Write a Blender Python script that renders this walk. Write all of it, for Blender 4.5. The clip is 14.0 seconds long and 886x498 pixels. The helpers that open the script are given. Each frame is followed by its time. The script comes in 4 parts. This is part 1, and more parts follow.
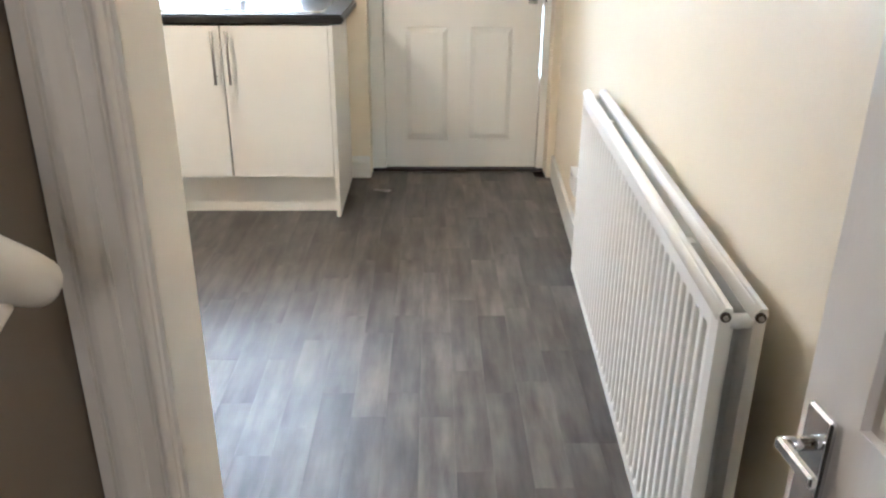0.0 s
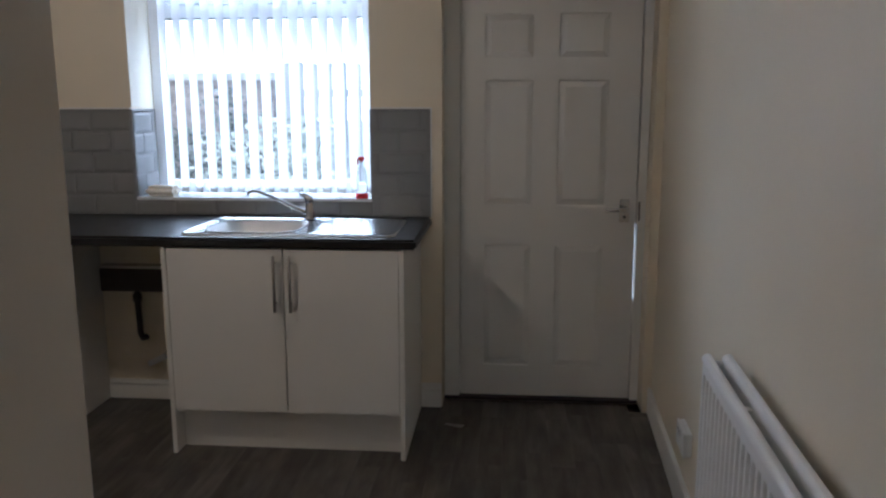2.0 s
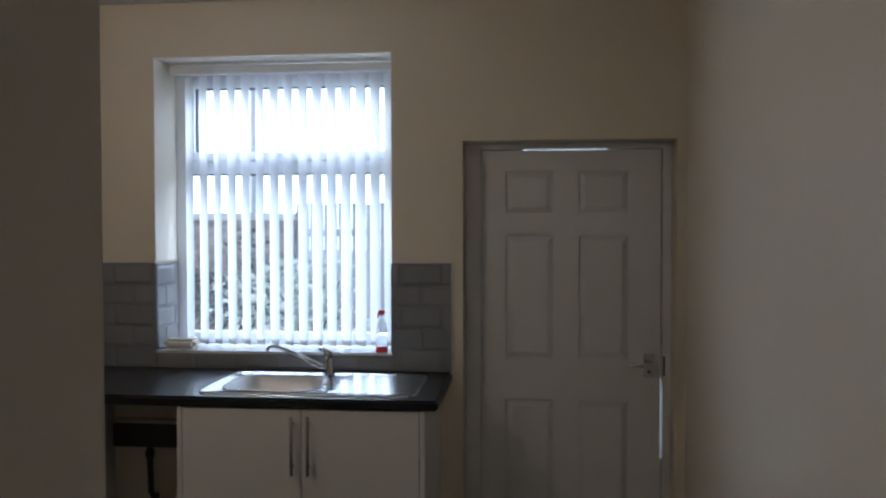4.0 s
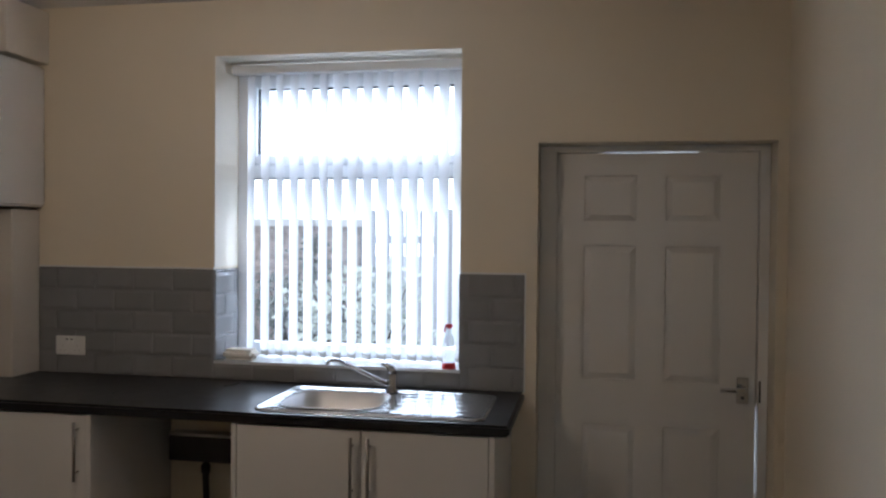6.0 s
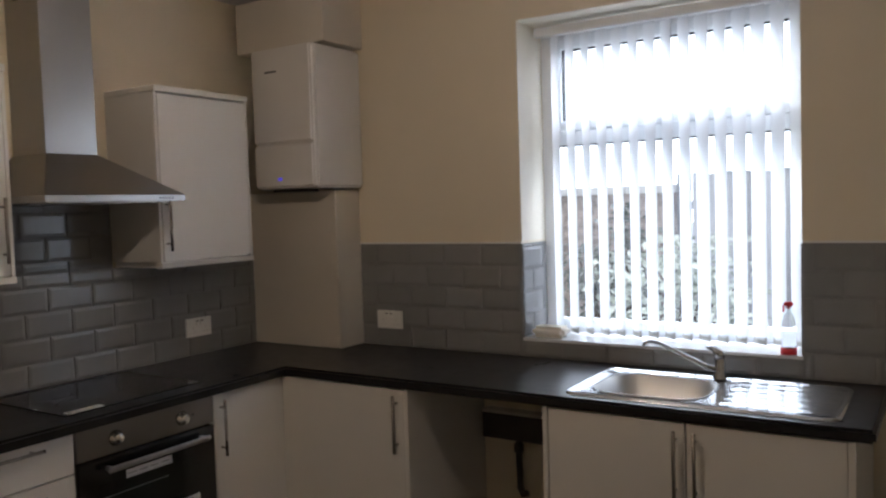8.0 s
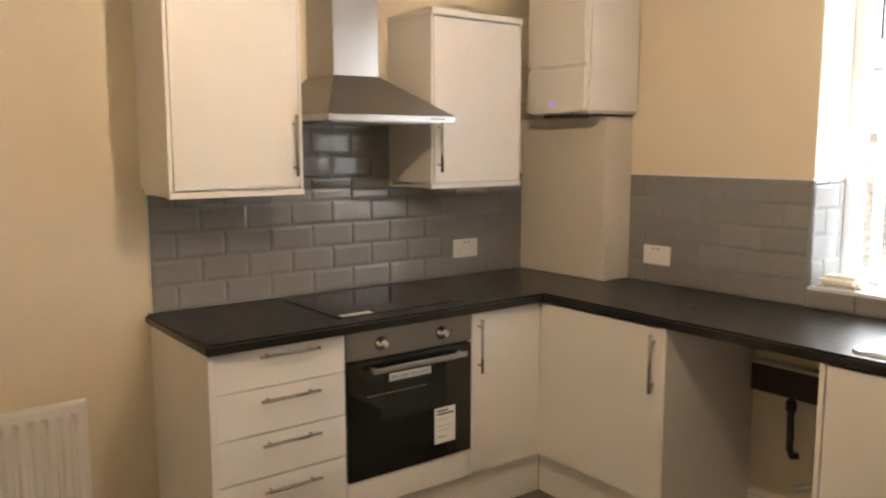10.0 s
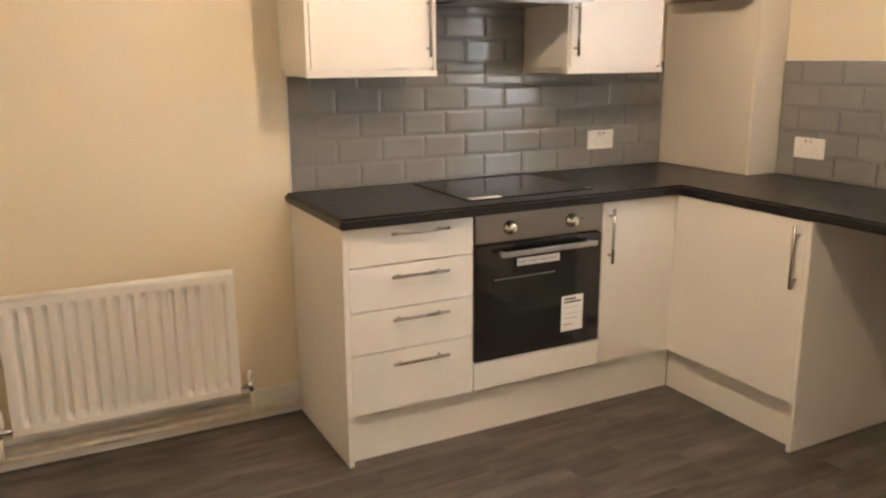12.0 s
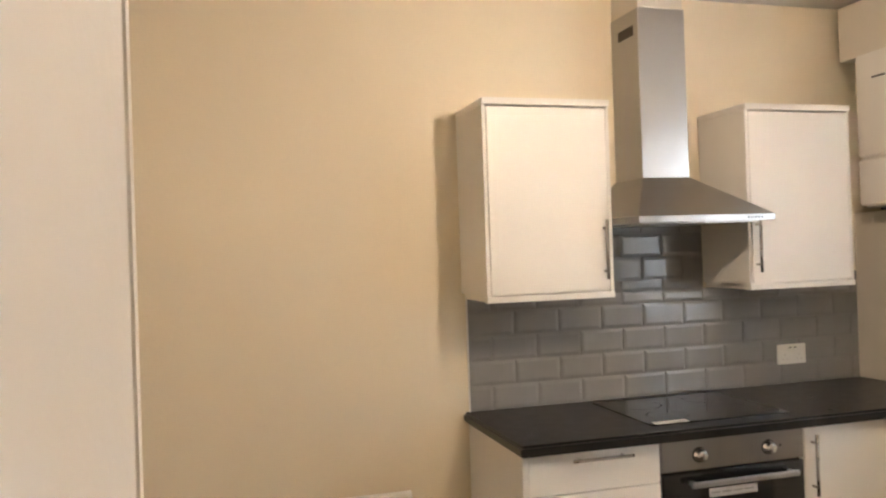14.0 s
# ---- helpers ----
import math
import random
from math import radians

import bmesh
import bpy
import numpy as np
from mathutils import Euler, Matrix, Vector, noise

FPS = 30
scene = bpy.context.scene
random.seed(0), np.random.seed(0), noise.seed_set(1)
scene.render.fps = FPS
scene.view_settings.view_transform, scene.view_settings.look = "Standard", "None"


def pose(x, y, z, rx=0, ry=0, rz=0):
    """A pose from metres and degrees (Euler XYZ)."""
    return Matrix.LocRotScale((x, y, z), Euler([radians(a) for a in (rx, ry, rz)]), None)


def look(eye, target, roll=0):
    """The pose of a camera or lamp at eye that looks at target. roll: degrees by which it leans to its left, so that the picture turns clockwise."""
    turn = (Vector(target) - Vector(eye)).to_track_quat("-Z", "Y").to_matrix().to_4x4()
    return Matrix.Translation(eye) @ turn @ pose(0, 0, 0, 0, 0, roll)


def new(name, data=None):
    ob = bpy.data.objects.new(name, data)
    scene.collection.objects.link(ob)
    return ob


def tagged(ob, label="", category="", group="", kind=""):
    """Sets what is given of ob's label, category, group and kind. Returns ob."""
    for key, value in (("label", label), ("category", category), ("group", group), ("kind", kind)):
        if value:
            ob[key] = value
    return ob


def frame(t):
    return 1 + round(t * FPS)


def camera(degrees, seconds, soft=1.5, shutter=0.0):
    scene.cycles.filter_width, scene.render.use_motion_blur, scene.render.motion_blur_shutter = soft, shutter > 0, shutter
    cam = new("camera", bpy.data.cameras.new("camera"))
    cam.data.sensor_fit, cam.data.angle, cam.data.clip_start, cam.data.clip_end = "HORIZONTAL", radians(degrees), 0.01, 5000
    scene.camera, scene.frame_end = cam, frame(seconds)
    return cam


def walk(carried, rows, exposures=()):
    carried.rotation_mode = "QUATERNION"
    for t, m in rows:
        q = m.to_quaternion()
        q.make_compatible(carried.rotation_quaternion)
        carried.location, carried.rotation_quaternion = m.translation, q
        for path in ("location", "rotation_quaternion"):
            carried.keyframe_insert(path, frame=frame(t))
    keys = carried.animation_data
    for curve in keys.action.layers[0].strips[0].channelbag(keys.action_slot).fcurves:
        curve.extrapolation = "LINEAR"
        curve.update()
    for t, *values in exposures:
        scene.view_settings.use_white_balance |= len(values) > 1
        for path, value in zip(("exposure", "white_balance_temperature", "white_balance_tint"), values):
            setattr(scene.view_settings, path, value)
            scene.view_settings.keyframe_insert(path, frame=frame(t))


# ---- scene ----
cam = camera(58.1, 14.0, soft=2.3)
PATH = [
    (0, (-0.602, -4.017, 1.312), (-0.576, -2.179, 0.524), 0.3),
    (0.5, (-0.636, -3.893, 1.334), (-0.625, -2.023, 0.623), 0.9),
    (1, (-0.654, -3.771, 1.387), (-0.702, -1.867, 0.777), 0.6),
    (1.5, (-0.628, -3.616, 1.404), (-0.756, -1.673, 0.944), -0.1),
    (2, (-0.622, -3.54, 1.421), (-0.787, -1.581, 1.053), -0.1),
    (2.5, (-0.635, -3.508, 1.444), (-0.82, -1.539, 1.148), -0.5),
    (3, (-0.645, -3.496, 1.488), (-0.841, -1.516, 1.291), -0.5),
    (3.5, (-0.651, -3.504, 1.522), (-0.849, -1.516, 1.436), -0.2),
    (5.8, (-0.702, -3.352, 1.555), (-0.999, -1.374, 1.531), 0.4),
    (6, (-0.706, -3.264, 1.542), (-1.073, -1.298, 1.507), 0.5),
    (6.5, (-0.695, -3.182, 1.533), (-1.302, -1.278, 1.461), -0.0),
    (7, (-0.744, -3.109, 1.556), (-1.497, -1.259, 1.466), -1.0),
    (7.5, (-0.78, -3.069, 1.552), (-1.678, -1.284, 1.463), -1.7),
    (8, (-0.799, -3.026, 1.545), (-1.875, -1.343, 1.441), -1.8),
    (8.5, (-0.821, -2.985, 1.541), (-2.125, -1.473, 1.43), -1.4),
    (9, (-0.804, -2.961, 1.545), (-2.284, -1.621, 1.43), -1.0),
    (11.5, (-0.791, -2.901, 1.42), (-2.44, -1.861, 0.973), -0.5),
    (12, (-0.781, -2.914, 1.406), (-2.506, -2.016, 0.937), -0.3),
    (12.5, (-0.801, -2.953, 1.413), (-2.612, -2.242, 0.955), -0.3),
    (13, (-0.794, -2.957, 1.438), (-2.667, -2.365, 1.061), -0.9),
    (13.5, (-0.784, -2.955, 1.472), (-2.695, -2.393, 1.287), -1.6),
    (14, (-0.792, -2.957, 1.517), (-2.715, -2.409, 1.529), -1.9),
]
walk(cam, [(t, look(eye, target, roll)) for t, eye, target, roll in PATH],
     exposures=[(0, 1.54, 5180, 5), (0.5, 1.1, 5180, 5), (0.9, 1.0, 5180, 6), (1.5, -0.3, 5120, 9), (2.0, -1.05, 5100, 10), (3.0, -1.45, 5100, 10), (3.7, -1.65, 5200, 10),
                (5.8, -1.43, 5450, 11), (6.1, -1.33, 5550, 13), (6.5, -1.35, 5650, 13), (7.5, -1.4, 5800, 13), (8.5, -1.03, 6350, 13), (9.0, -0.38, 6950, 12), (11.3, 0.5, 6850, 13), (12.5, 0.93, 6750, 13), (13.0, 0.84, 6650, 12), (13.5, 0.51, 6600, 12), (14.0, 0.50, 6400, 11)])

# ---- plan: kitchen x -3.75..0, y -3.0..0 (window wall at y 0), hall behind y -3.1 ----
WX, FY, CZ = -3.75, -3.40, 2.56
NIB = (-1.078, -0.934, -3.145, -2.985)   # end of the hall wall, seen as the doorway's side
EAST = lambda y: 0.036 + 0.045 * y      # the radiator wall runs a little askew
EAST_TURN = math.degrees(math.atan(0.045))
WT = 0.90          # worktop height

# ---- light ----
world = bpy.data.worlds.new("sky")
scene.world = world
world.use_nodes = True
wn = world.node_tree.nodes
sky = wn.new("ShaderNodeTexSky")
sky.sky_type, sky.sun_disc = "NISHITA", False
sky.sun_elevation, sky.sun_rotation = radians(56), radians(202)
world.node_tree.links.new(sky.outputs[0], wn["Background"].inputs[0])
wn["Background"].inputs[1].default_value = 0.15
sun = new("sun", bpy.data.lights.new("sun", "SUN"))
sun.data.energy, sun.data.angle, sun.data.color = 5.0, radians(10), (1, 0.97, 0.92)
sun.matrix_world = look((-3.0, -4.0, 12.0), (-1.0, 1.0, 4.0))
LAMP = (-2.15, -1.66, 2.21)
bulb_light = new("bulb_light", bpy.data.lights.new("bulb_light", "POINT"))
bulb_light.data.energy, bulb_light.data.color, bulb_light.data.shadow_soft_size = 32, (1.0, 0.765, 0.55), 0.03
bulb_light.location = LAMP
skylight = new("window_daylight", bpy.data.lights.new("window_daylight", "AREA"))
skylight.data.shape, skylight.data.size, skylight.data.size_y = "RECTANGLE", 2.2, 1.2
skylight.data.energy, skylight.data.color = 270, (0.95, 0.97, 1.0)
skylight.matrix_world = look((-1.79, 1.15, 3.05), (-1.79, -0.2, 1.3))
# Unseen fill lamp added to brighten the hall; no window is known there.
hall_fill = new("hall_fill_lamp", bpy.data.lights.new("hall_fill_lamp", "AREA"))
hall_fill.data.shape, hall_fill.data.size, hall_fill.data.size_y = "RECTANGLE", 0.42, 0.38
hall_fill.data.energy, hall_fill.data.color = 4.2, (1.0, 0.85, 0.70)
hall_fill.matrix_world = look((-0.625, -5.62, 1.95), (-0.625, -3.0, 1.2))


# ---- materials ----
def mat(name, col, rough=0.5, metal=0.0, var=0.06, scale=6.0, bump=0.0, bscale=120.0, stretch=(1, 1, 1), rnd=0.0, coat=0.0, grain=0.0):
    """Procedural surface: colour with broad stains and fine grain, bump, and a tone of its own for each object."""
    m = bpy.data.materials.new(name)
    m.use_nodes = True
    nt = m.node_tree
    n, l = nt.nodes, nt.links
    b = n["Principled BSDF"]
    tc = n.new("ShaderNodeTexCoord")
    mp = n.new("ShaderNodeMapping")
    mp.inputs["Scale"].default_value = stretch
    l.new(tc.outputs["Object"], mp.inputs["Vector"])
    big = n.new("ShaderNodeTexNoise")
    big.inputs["Scale"].default_value, big.inputs["Detail"].default_value = scale, 4
    l.new(mp.outputs[0], big.inputs["Vector"])
    fine = n.new("ShaderNodeTexNoise")
    fine.inputs["Scale"].default_value, fine.inputs["Detail"].default_value = bscale, 3
    l.new(mp.outputs[0], fine.inputs["Vector"])
    add = n.new("ShaderNodeMath")
    add.operation = "MULTIPLY_ADD"
    l.new(fine.outputs[0], add.inputs[0])
    add.inputs[1].default_value = grain
    l.new(big.outputs[0], add.inputs[2])
    ramp = n.new("ShaderNodeMapRange")
    ramp.inputs["From Min"].default_value, ramp.inputs["From Max"].default_value = 0.3 + grain * 0.3, 0.7 + grain * 0.7
    ramp.inputs["To Min"].default_value, ramp.inputs["To Max"].default_value = 1 - var, 1 + var
    l.new(add.outputs[0], ramp.inputs["Value"])
    val = ramp.outputs[0]
    if rnd:
        info = n.new("ShaderNodeObjectInfo")
        r2 = n.new("ShaderNodeMapRange")
        r2.inputs["To Min"].default_value, r2.inputs["To Max"].default_value = 1 - rnd, 1 + rnd
        l.new(info.outputs["Random"], r2.inputs["Value"])
        mul = n.new("ShaderNodeMath")
        mul.operation = "MULTIPLY"
        l.new(val, mul.inputs[0]), l.new(r2.outputs[0], mul.inputs[1])
        val = mul.outputs[0]
    mix = n.new("ShaderNodeVectorMath")
    mix.operation = "SCALE"
    mix.inputs[0].default_value = col
    l.new(val, mix.inputs["Scale"])
    l.new(mix.outputs[0], b.inputs["Base Color"])
    b.inputs["Metallic"].default_value = metal
    rr = n.new("ShaderNodeMapRange")
    rr.inputs["To Min"].default_value, rr.inputs["To Max"].default_value = max(rough - 0.06, 0.02), min(rough + 0.06, 1)
    l.new(big.outputs[0], rr.inputs["Value"])
    l.new(rr.outputs[0], b.inputs["Roughness"])
    b.inputs["Coat Weight"].default_value = coat
    if bump:
        bp = n.new("ShaderNodeBump")
        bp.inputs["Strength"].default_value, bp.inputs["Distance"].default_value = bump, 0.002
        l.new(fine.outputs[0], bp.inputs["Height"])
        l.new(bp.outputs[0], b.inputs["Normal"])
    return m


CREAM = mat("cream_wall_paint", (0.80, 0.71, 0.55), 0.46, var=0.03, scale=1.6, bump=0.25, bscale=60)
WARMD = mat("warm_white_door_paint", (0.80, 0.745, 0.69), 0.45, var=0.03, scale=4, bump=0.15, bscale=160, stretch=(1, 1, 0.08))
# Gloss made creamier to offset the bluish light in the hall.
CREAMG = mat("cream_gloss_paint", (0.78, 0.71, 0.62), 0.5, var=0.03, scale=5, bump=0.08, bscale=50)
NIBP = mat("pale_nib_paint", (0.80, 0.74, 0.65), 0.6, var=0.03, scale=2, bump=0.25, bscale=60)
CEIL = mat("white_ceiling_paint", (0.80, 0.78, 0.74), 0.8, var=0.03, scale=2, bump=0.2, bscale=80)
GLOSS = mat("white_gloss_woodwork", (0.80, 0.78, 0.73), 0.35, var=0.03, scale=5, bump=0.06, bscale=50)
DOORW = mat("white_moulded_door_paint", (0.78, 0.76, 0.72), 0.42, var=0.025, scale=4, bump=0.15, bscale=160, stretch=(1, 1, 0.08))
UNIT = mat("white_cabinet_foil", (0.83, 0.805, 0.76), 0.42, var=0.015, scale=3, bump=0.02, bscale=200)
RADW = mat("white_radiator_enamel", (0.83, 0.81, 0.77), 0.32, var=0.02, scale=4)
BOILW = mat("white_boiler_enamel", (0.76, 0.735, 0.70), 0.35, var=0.015, scale=3)
BOX = mat("white_boxing_board", (0.71, 0.655, 0.57), 0.55, var=0.03, scale=4, bump=0.1, bscale=70)
TOP = mat("black_grained_laminate", (0.012, 0.0115, 0.012), 0.30, var=0.35, scale=18, bump=0.12, bscale=220, stretch=(1, 1, 1), grain=0.6)
TILE = mat("grey_glazed_tile", (0.25, 0.25, 0.25), 0.11, var=0.05, scale=5, rnd=0.06, bump=0.03, bscale=12)
GROUT = mat("grey_grout", (0.25, 0.25, 0.25), 0.8, var=0.12, scale=30, bump=0.3, bscale=300)
STEEL = mat("brushed_steel", (0.50, 0.49, 0.48), 0.30, 1.0, var=0.04, scale=2.5, stretch=(1, 1, 0.4))
# Darker steel copy; on the hood canopy it paints in a dark reflection.
DARKST = mat("darkened_brushed_steel", (0.36, 0.345, 0.33), 0.30, 1.0, var=0.05, scale=2.5, stretch=(1, 0.4, 1))
SINKS = mat("stainless_sink_steel", (0.64, 0.65, 0.66), 0.17, 1.0, var=0.05, scale=9, bump=0.03, bscale=150)
BOWL = mat("satin_bowl_steel", (0.66, 0.65, 0.63), 0.42, 1.0, var=0.06, scale=9)
CHROME = mat("polished_chrome", (0.66, 0.66, 0.67), 0.06, 1.0, var=0.03)
BAR = mat("satin_steel_handle", (0.42, 0.39, 0.355), 0.28, 1.0, var=0.05)
KNOB = mat("pale_steel_knob", (0.78, 0.77, 0.75), 0.22, 1.0, var=0.03)
BLACKG = mat("black_oven_glass", (0.008, 0.008, 0.009), 0.06, var=0.1, coat=0.5)
HOBG = mat("black_ceramic_hob_glass", (0.010, 0.009, 0.009), 0.14, var=0.1)
OVENW = mat("tinted_oven_glass", (0.012, 0.016, 0.015), 0.08, var=0.2, coat=0.4)
BLACKP = mat("black_enamel", (0.015, 0.015, 0.016), 0.35, var=0.15)
PLASTIC = mat("white_plastic", (0.82, 0.81, 0.78), 0.35, var=0.02)
SHUTTER = mat("pale_socket_shutter", (0.62, 0.60, 0.57), 0.5, var=0.03)
PAPER = mat("white_paper_label", (0.85, 0.85, 0.83), 0.7, var=0.02)
SCUFF = mat("grey_scuffed_paper", (0.42, 0.40, 0.37), 0.8, var=0.15, scale=60)
SILVER = mat("silver_foil_label", (0.80, 0.80, 0.81), 0.5, 0.15, var=0.06, scale=30)
PALEINK = mat("pale_grey_print", (0.40, 0.40, 0.40), 0.7, var=0.05)
INK = mat("dark_print", (0.08, 0.08, 0.09), 0.7, var=0.05)
DARKB = mat("dark_brown_plastic", (0.045, 0.035, 0.030), 0.5, var=0.2)
UPVC = mat("white_window_plastic", (0.84, 0.86, 0.88), 0.30, var=0.02)
WEIGHT = mat("grey_slat_weight", (0.50, 0.49, 0.46), 0.5, var=0.05)
SILL = mat("white_sill_tile", (0.75, 0.77, 0.78), 0.15, var=0.03)
RUBBER = mat("black_gasket", (0.02, 0.02, 0.022), 0.6, var=0.1)
COPPER = mat("painted_pipe", (0.72, 0.66, 0.56), 0.4, var=0.1, scale=20)
RED = mat("red_plastic", (0.65, 0.02, 0.03), 0.35, var=0.05)
SPONGE = mat("cream_sponge", (0.86, 0.81, 0.70), 0.7, var=0.08, scale=40, bump=0.4, bscale=180)
# Yard brick, fence and concrete are lightened to paint in outdoor glare.
OUTW = mat("lightened_yard_brick", (0.43, 0.37, 0.33), 0.9, var=0.35, scale=14, bump=0.5, bscale=60)
FENCE = mat("lightened_grey_fence", (0.48, 0.49, 0.51), 0.8, var=0.3, scale=6, rnd=0.2, stretch=(1, 1, 0.15), bump=0.3)
YARD = mat("yard_concrete", (0.45, 0.45, 0.44), 0.9, var=0.2, scale=3, bump=0.4, bscale=80)
COPING = mat("pale_coping_stone", (0.75, 0.75, 0.73), 0.8, var=0.12, scale=8, bump=0.3)
# Leaf colours are raised so that the shrubs look directly lit.
LEAF = mat("shrub_leaf", (0.27, 0.29, 0.25), 0.40, var=0.3, scale=3, rnd=0.2)
PALELEAF = mat("lightened_leaf", (0.56, 0.60, 0.53), 0.35, var=0.3, scale=4)
BARK = mat("shrub_bark", (0.10, 0.075, 0.055), 0.9, var=0.2, scale=20, bump=0.4)
# Lighter copy of the wall cream, so the reveals look lit.
REVEAL = mat("lit_reveal_cream", (0.84, 0.78, 0.66), 0.5, var=0.03, scale=4, bump=0.2, bscale=70)
# Darkened well below the real paint; the hall's shade is in this colour.
HALLW = mat("shaded_hall_paint", (0.155, 0.12, 0.085), 0.7, var=0.05, scale=2, bump=0.25, bscale=60)


def vinyl():
    """Grey wood-look vinyl plank: long grain, darker streaks, each plank its own tone."""
    m = bpy.data.materials.new("grey_wood_vinyl")
    m.use_nodes = True
    nt = m.node_tree
    n, l = nt.nodes, nt.links
    b = n["Principled BSDF"]
    tc, info = n.new("ShaderNodeTexCoord"), n.new("ShaderNodeObjectInfo")
    off = n.new("ShaderNodeVectorMath")
    off.operation = "MULTIPLY_ADD"
    sc = n.new("ShaderNodeCombineXYZ")
    for i in range(3):
        l.new(info.outputs["Random"], sc.inputs[i])
    l.new(sc.outputs[0], off.inputs[0])
    off.inputs[1].default_value = (37, 53, 11)
    l.new(tc.outputs["Object"], off.inputs[2])
    mp = n.new("ShaderNodeMapping")
    mp.inputs["Scale"].default_value = (15, 2.2, 1)
    l.new(off.outputs[0], mp.inputs["Vector"])
    g = n.new("ShaderNodeTexNoise")
    g.inputs["Scale"].default_value, g.inputs["Detail"].default_value, g.inputs["Roughness"].default_value = 1.5, 5, 0.55
    l.new(mp.outputs[0], g.inputs["Vector"])
    s = n.new("ShaderNodeTexNoise")
    s.inputs["Scale"].default_value, s.inputs["Detail"].default_value = 4, 3
    l.new(off.outputs[0], s.inputs["Vector"])
    cr = n.new("ShaderNodeValToRGB")
    cr.color_ramp.elements[0].position, cr.color_ramp.elements[1].position = 0.3, 0.72
    cr.color_ramp.elements[0].color = (0.043, 0.037, 0.032, 1)
    cr.color_ramp.elements[1].color = (0.136, 0.119, 0.104, 1)
    l.new(g.outputs[0], cr.inputs[0])
    r2 = n.new("ShaderNodeMapRange")
    r2.inputs["To Min"].default_value, r2.inputs["To Max"].default_value = 0.76, 1.24
    l.new(info.outputs["Random"], r2.inputs["Value"])
    r3 = n.new("ShaderNodeMapRange")
    r3.inputs["From Min"].default_value, r3.inputs["From Max"].default_value = 0.3, 0.7
    r3.inputs["To Min"].default_value, r3.inputs["To Max"].default_value = 0.70, 1.32
    l.new(s.outputs[0], r3.inputs["Value"])
    mu = n.new("ShaderNodeMath")
    mu.operation = "MULTIPLY"
    l.new(r2.outputs[0], mu.inputs[0]), l.new(r3.outputs[0], mu.inputs[1])
    mix = n.new("ShaderNodeVectorMath")
    mix.operation = "SCALE"
    l.new(cr.outputs[0], mix.inputs[0]), l.new(mu.outputs[0], mix.inputs["Scale"])
    l.new(mix.outputs[0], b.inputs["Base Color"])
    b.inputs["Roughness"].default_value = 0.43
    bp = n.new("ShaderNodeBump")
    bp.inputs["Strength"].default_value, bp.inputs["Distance"].default_value = 0.15, 0.001
    l.new(g.outputs[0], bp.inputs["Height"])
    l.new(bp.outputs[0], b.inputs["Normal"])
    return m


VINYL = vinyl()


def glow(name, col, strength):
    m = bpy.data.materials.new(name)
    m.use_nodes = True
    b = m.node_tree.nodes["Principled BSDF"]
    b.inputs["Base Color"].default_value = (*col, 1)
    b.inputs["Emission Color"].default_value, b.inputs["Emission Strength"].default_value = (*col, 1), strength
    return m


def clear(name, col=(1, 1, 1), rough=0.0, ior=1.45):
    m = bpy.data.materials.new(name)
    m.use_nodes = True
    b = m.node_tree.nodes["Principled BSDF"]
    b.inputs["Base Color"].default_value = (*col, 1)
    b.inputs["Transmission Weight"].default_value, b.inputs["Roughness"].default_value, b.inputs["IOR"].default_value = 1, rough, ior
    return m


def fabric():
    """Thin white blind cloth that lets daylight through."""
    m = bpy.data.materials.new("white_blind_fabric")
    m.use_nodes = True
    n, l = m.node_tree.nodes, m.node_tree.links
    n.remove(n["Principled BSDF"])
    d, tr, mx = n.new("ShaderNodeBsdfDiffuse"), n.new("ShaderNodeBsdfTranslucent"), n.new("ShaderNodeMixShader")
    wv = n.new("ShaderNodeTexNoise")
    wv.inputs["Scale"].default_value = 300
    rp = n.new("ShaderNodeValToRGB")
    rp.color_ramp.elements[0].color, rp.color_ramp.elements[1].color = (0.74, 0.76, 0.78, 1), (0.84, 0.85, 0.86, 1)
    l.new(wv.outputs[0], rp.inputs[0])
    l.new(rp.outputs[0], d.inputs[0]), l.new(rp.outputs[0], tr.inputs[0])
    mx.inputs[0].default_value = 0.46
    l.new(d.outputs[0], mx.inputs[1]), l.new(tr.outputs[0], mx.inputs[2])
    l.new(mx.outputs[0], n["Material Output"].inputs[0])
    return m


GLASS = clear("window_glass")
BOTTLE = clear("clear_bottle_plastic", (0.97, 0.98, 1.0), 0.03, 1.08)
CLOTH = fabric()
BLUE = glow("blue_display", (0.10, 0.08, 0.9), 1.5)
OVERCAST = glow("overcast_sky", (0.85, 0.93, 1.0), 10.0)
BULB = glow("lit_bulb", (1.0, 0.78, 0.5), 8)


# ---- building helpers ----
def link(name, bm, material, parent=None, label="", smooth=False):
    me = bpy.data.meshes.new(name)
    bmesh.ops.recalc_face_normals(bm, faces=bm.faces)
    bm.to_mesh(me)
    bm.free()
    me.materials.append(material)
    if smooth:
        for p in me.polygons:
            p.use_smooth = True
    ob = new(name, me)
    if parent:
        ob.parent = parent
    if label:
        ob["label"] = label
    return ob


def part(name, bm, material, parent, label="", smooth=False):
    return link(name, bm, material, parent, label, smooth)


def thing(name, label, category, group="", kind="", at=(0, 0, 0)):
    ob = new(name)
    ob.location = at
    ob.empty_display_size = 0.05
    return tagged(ob, label, category, group, kind)


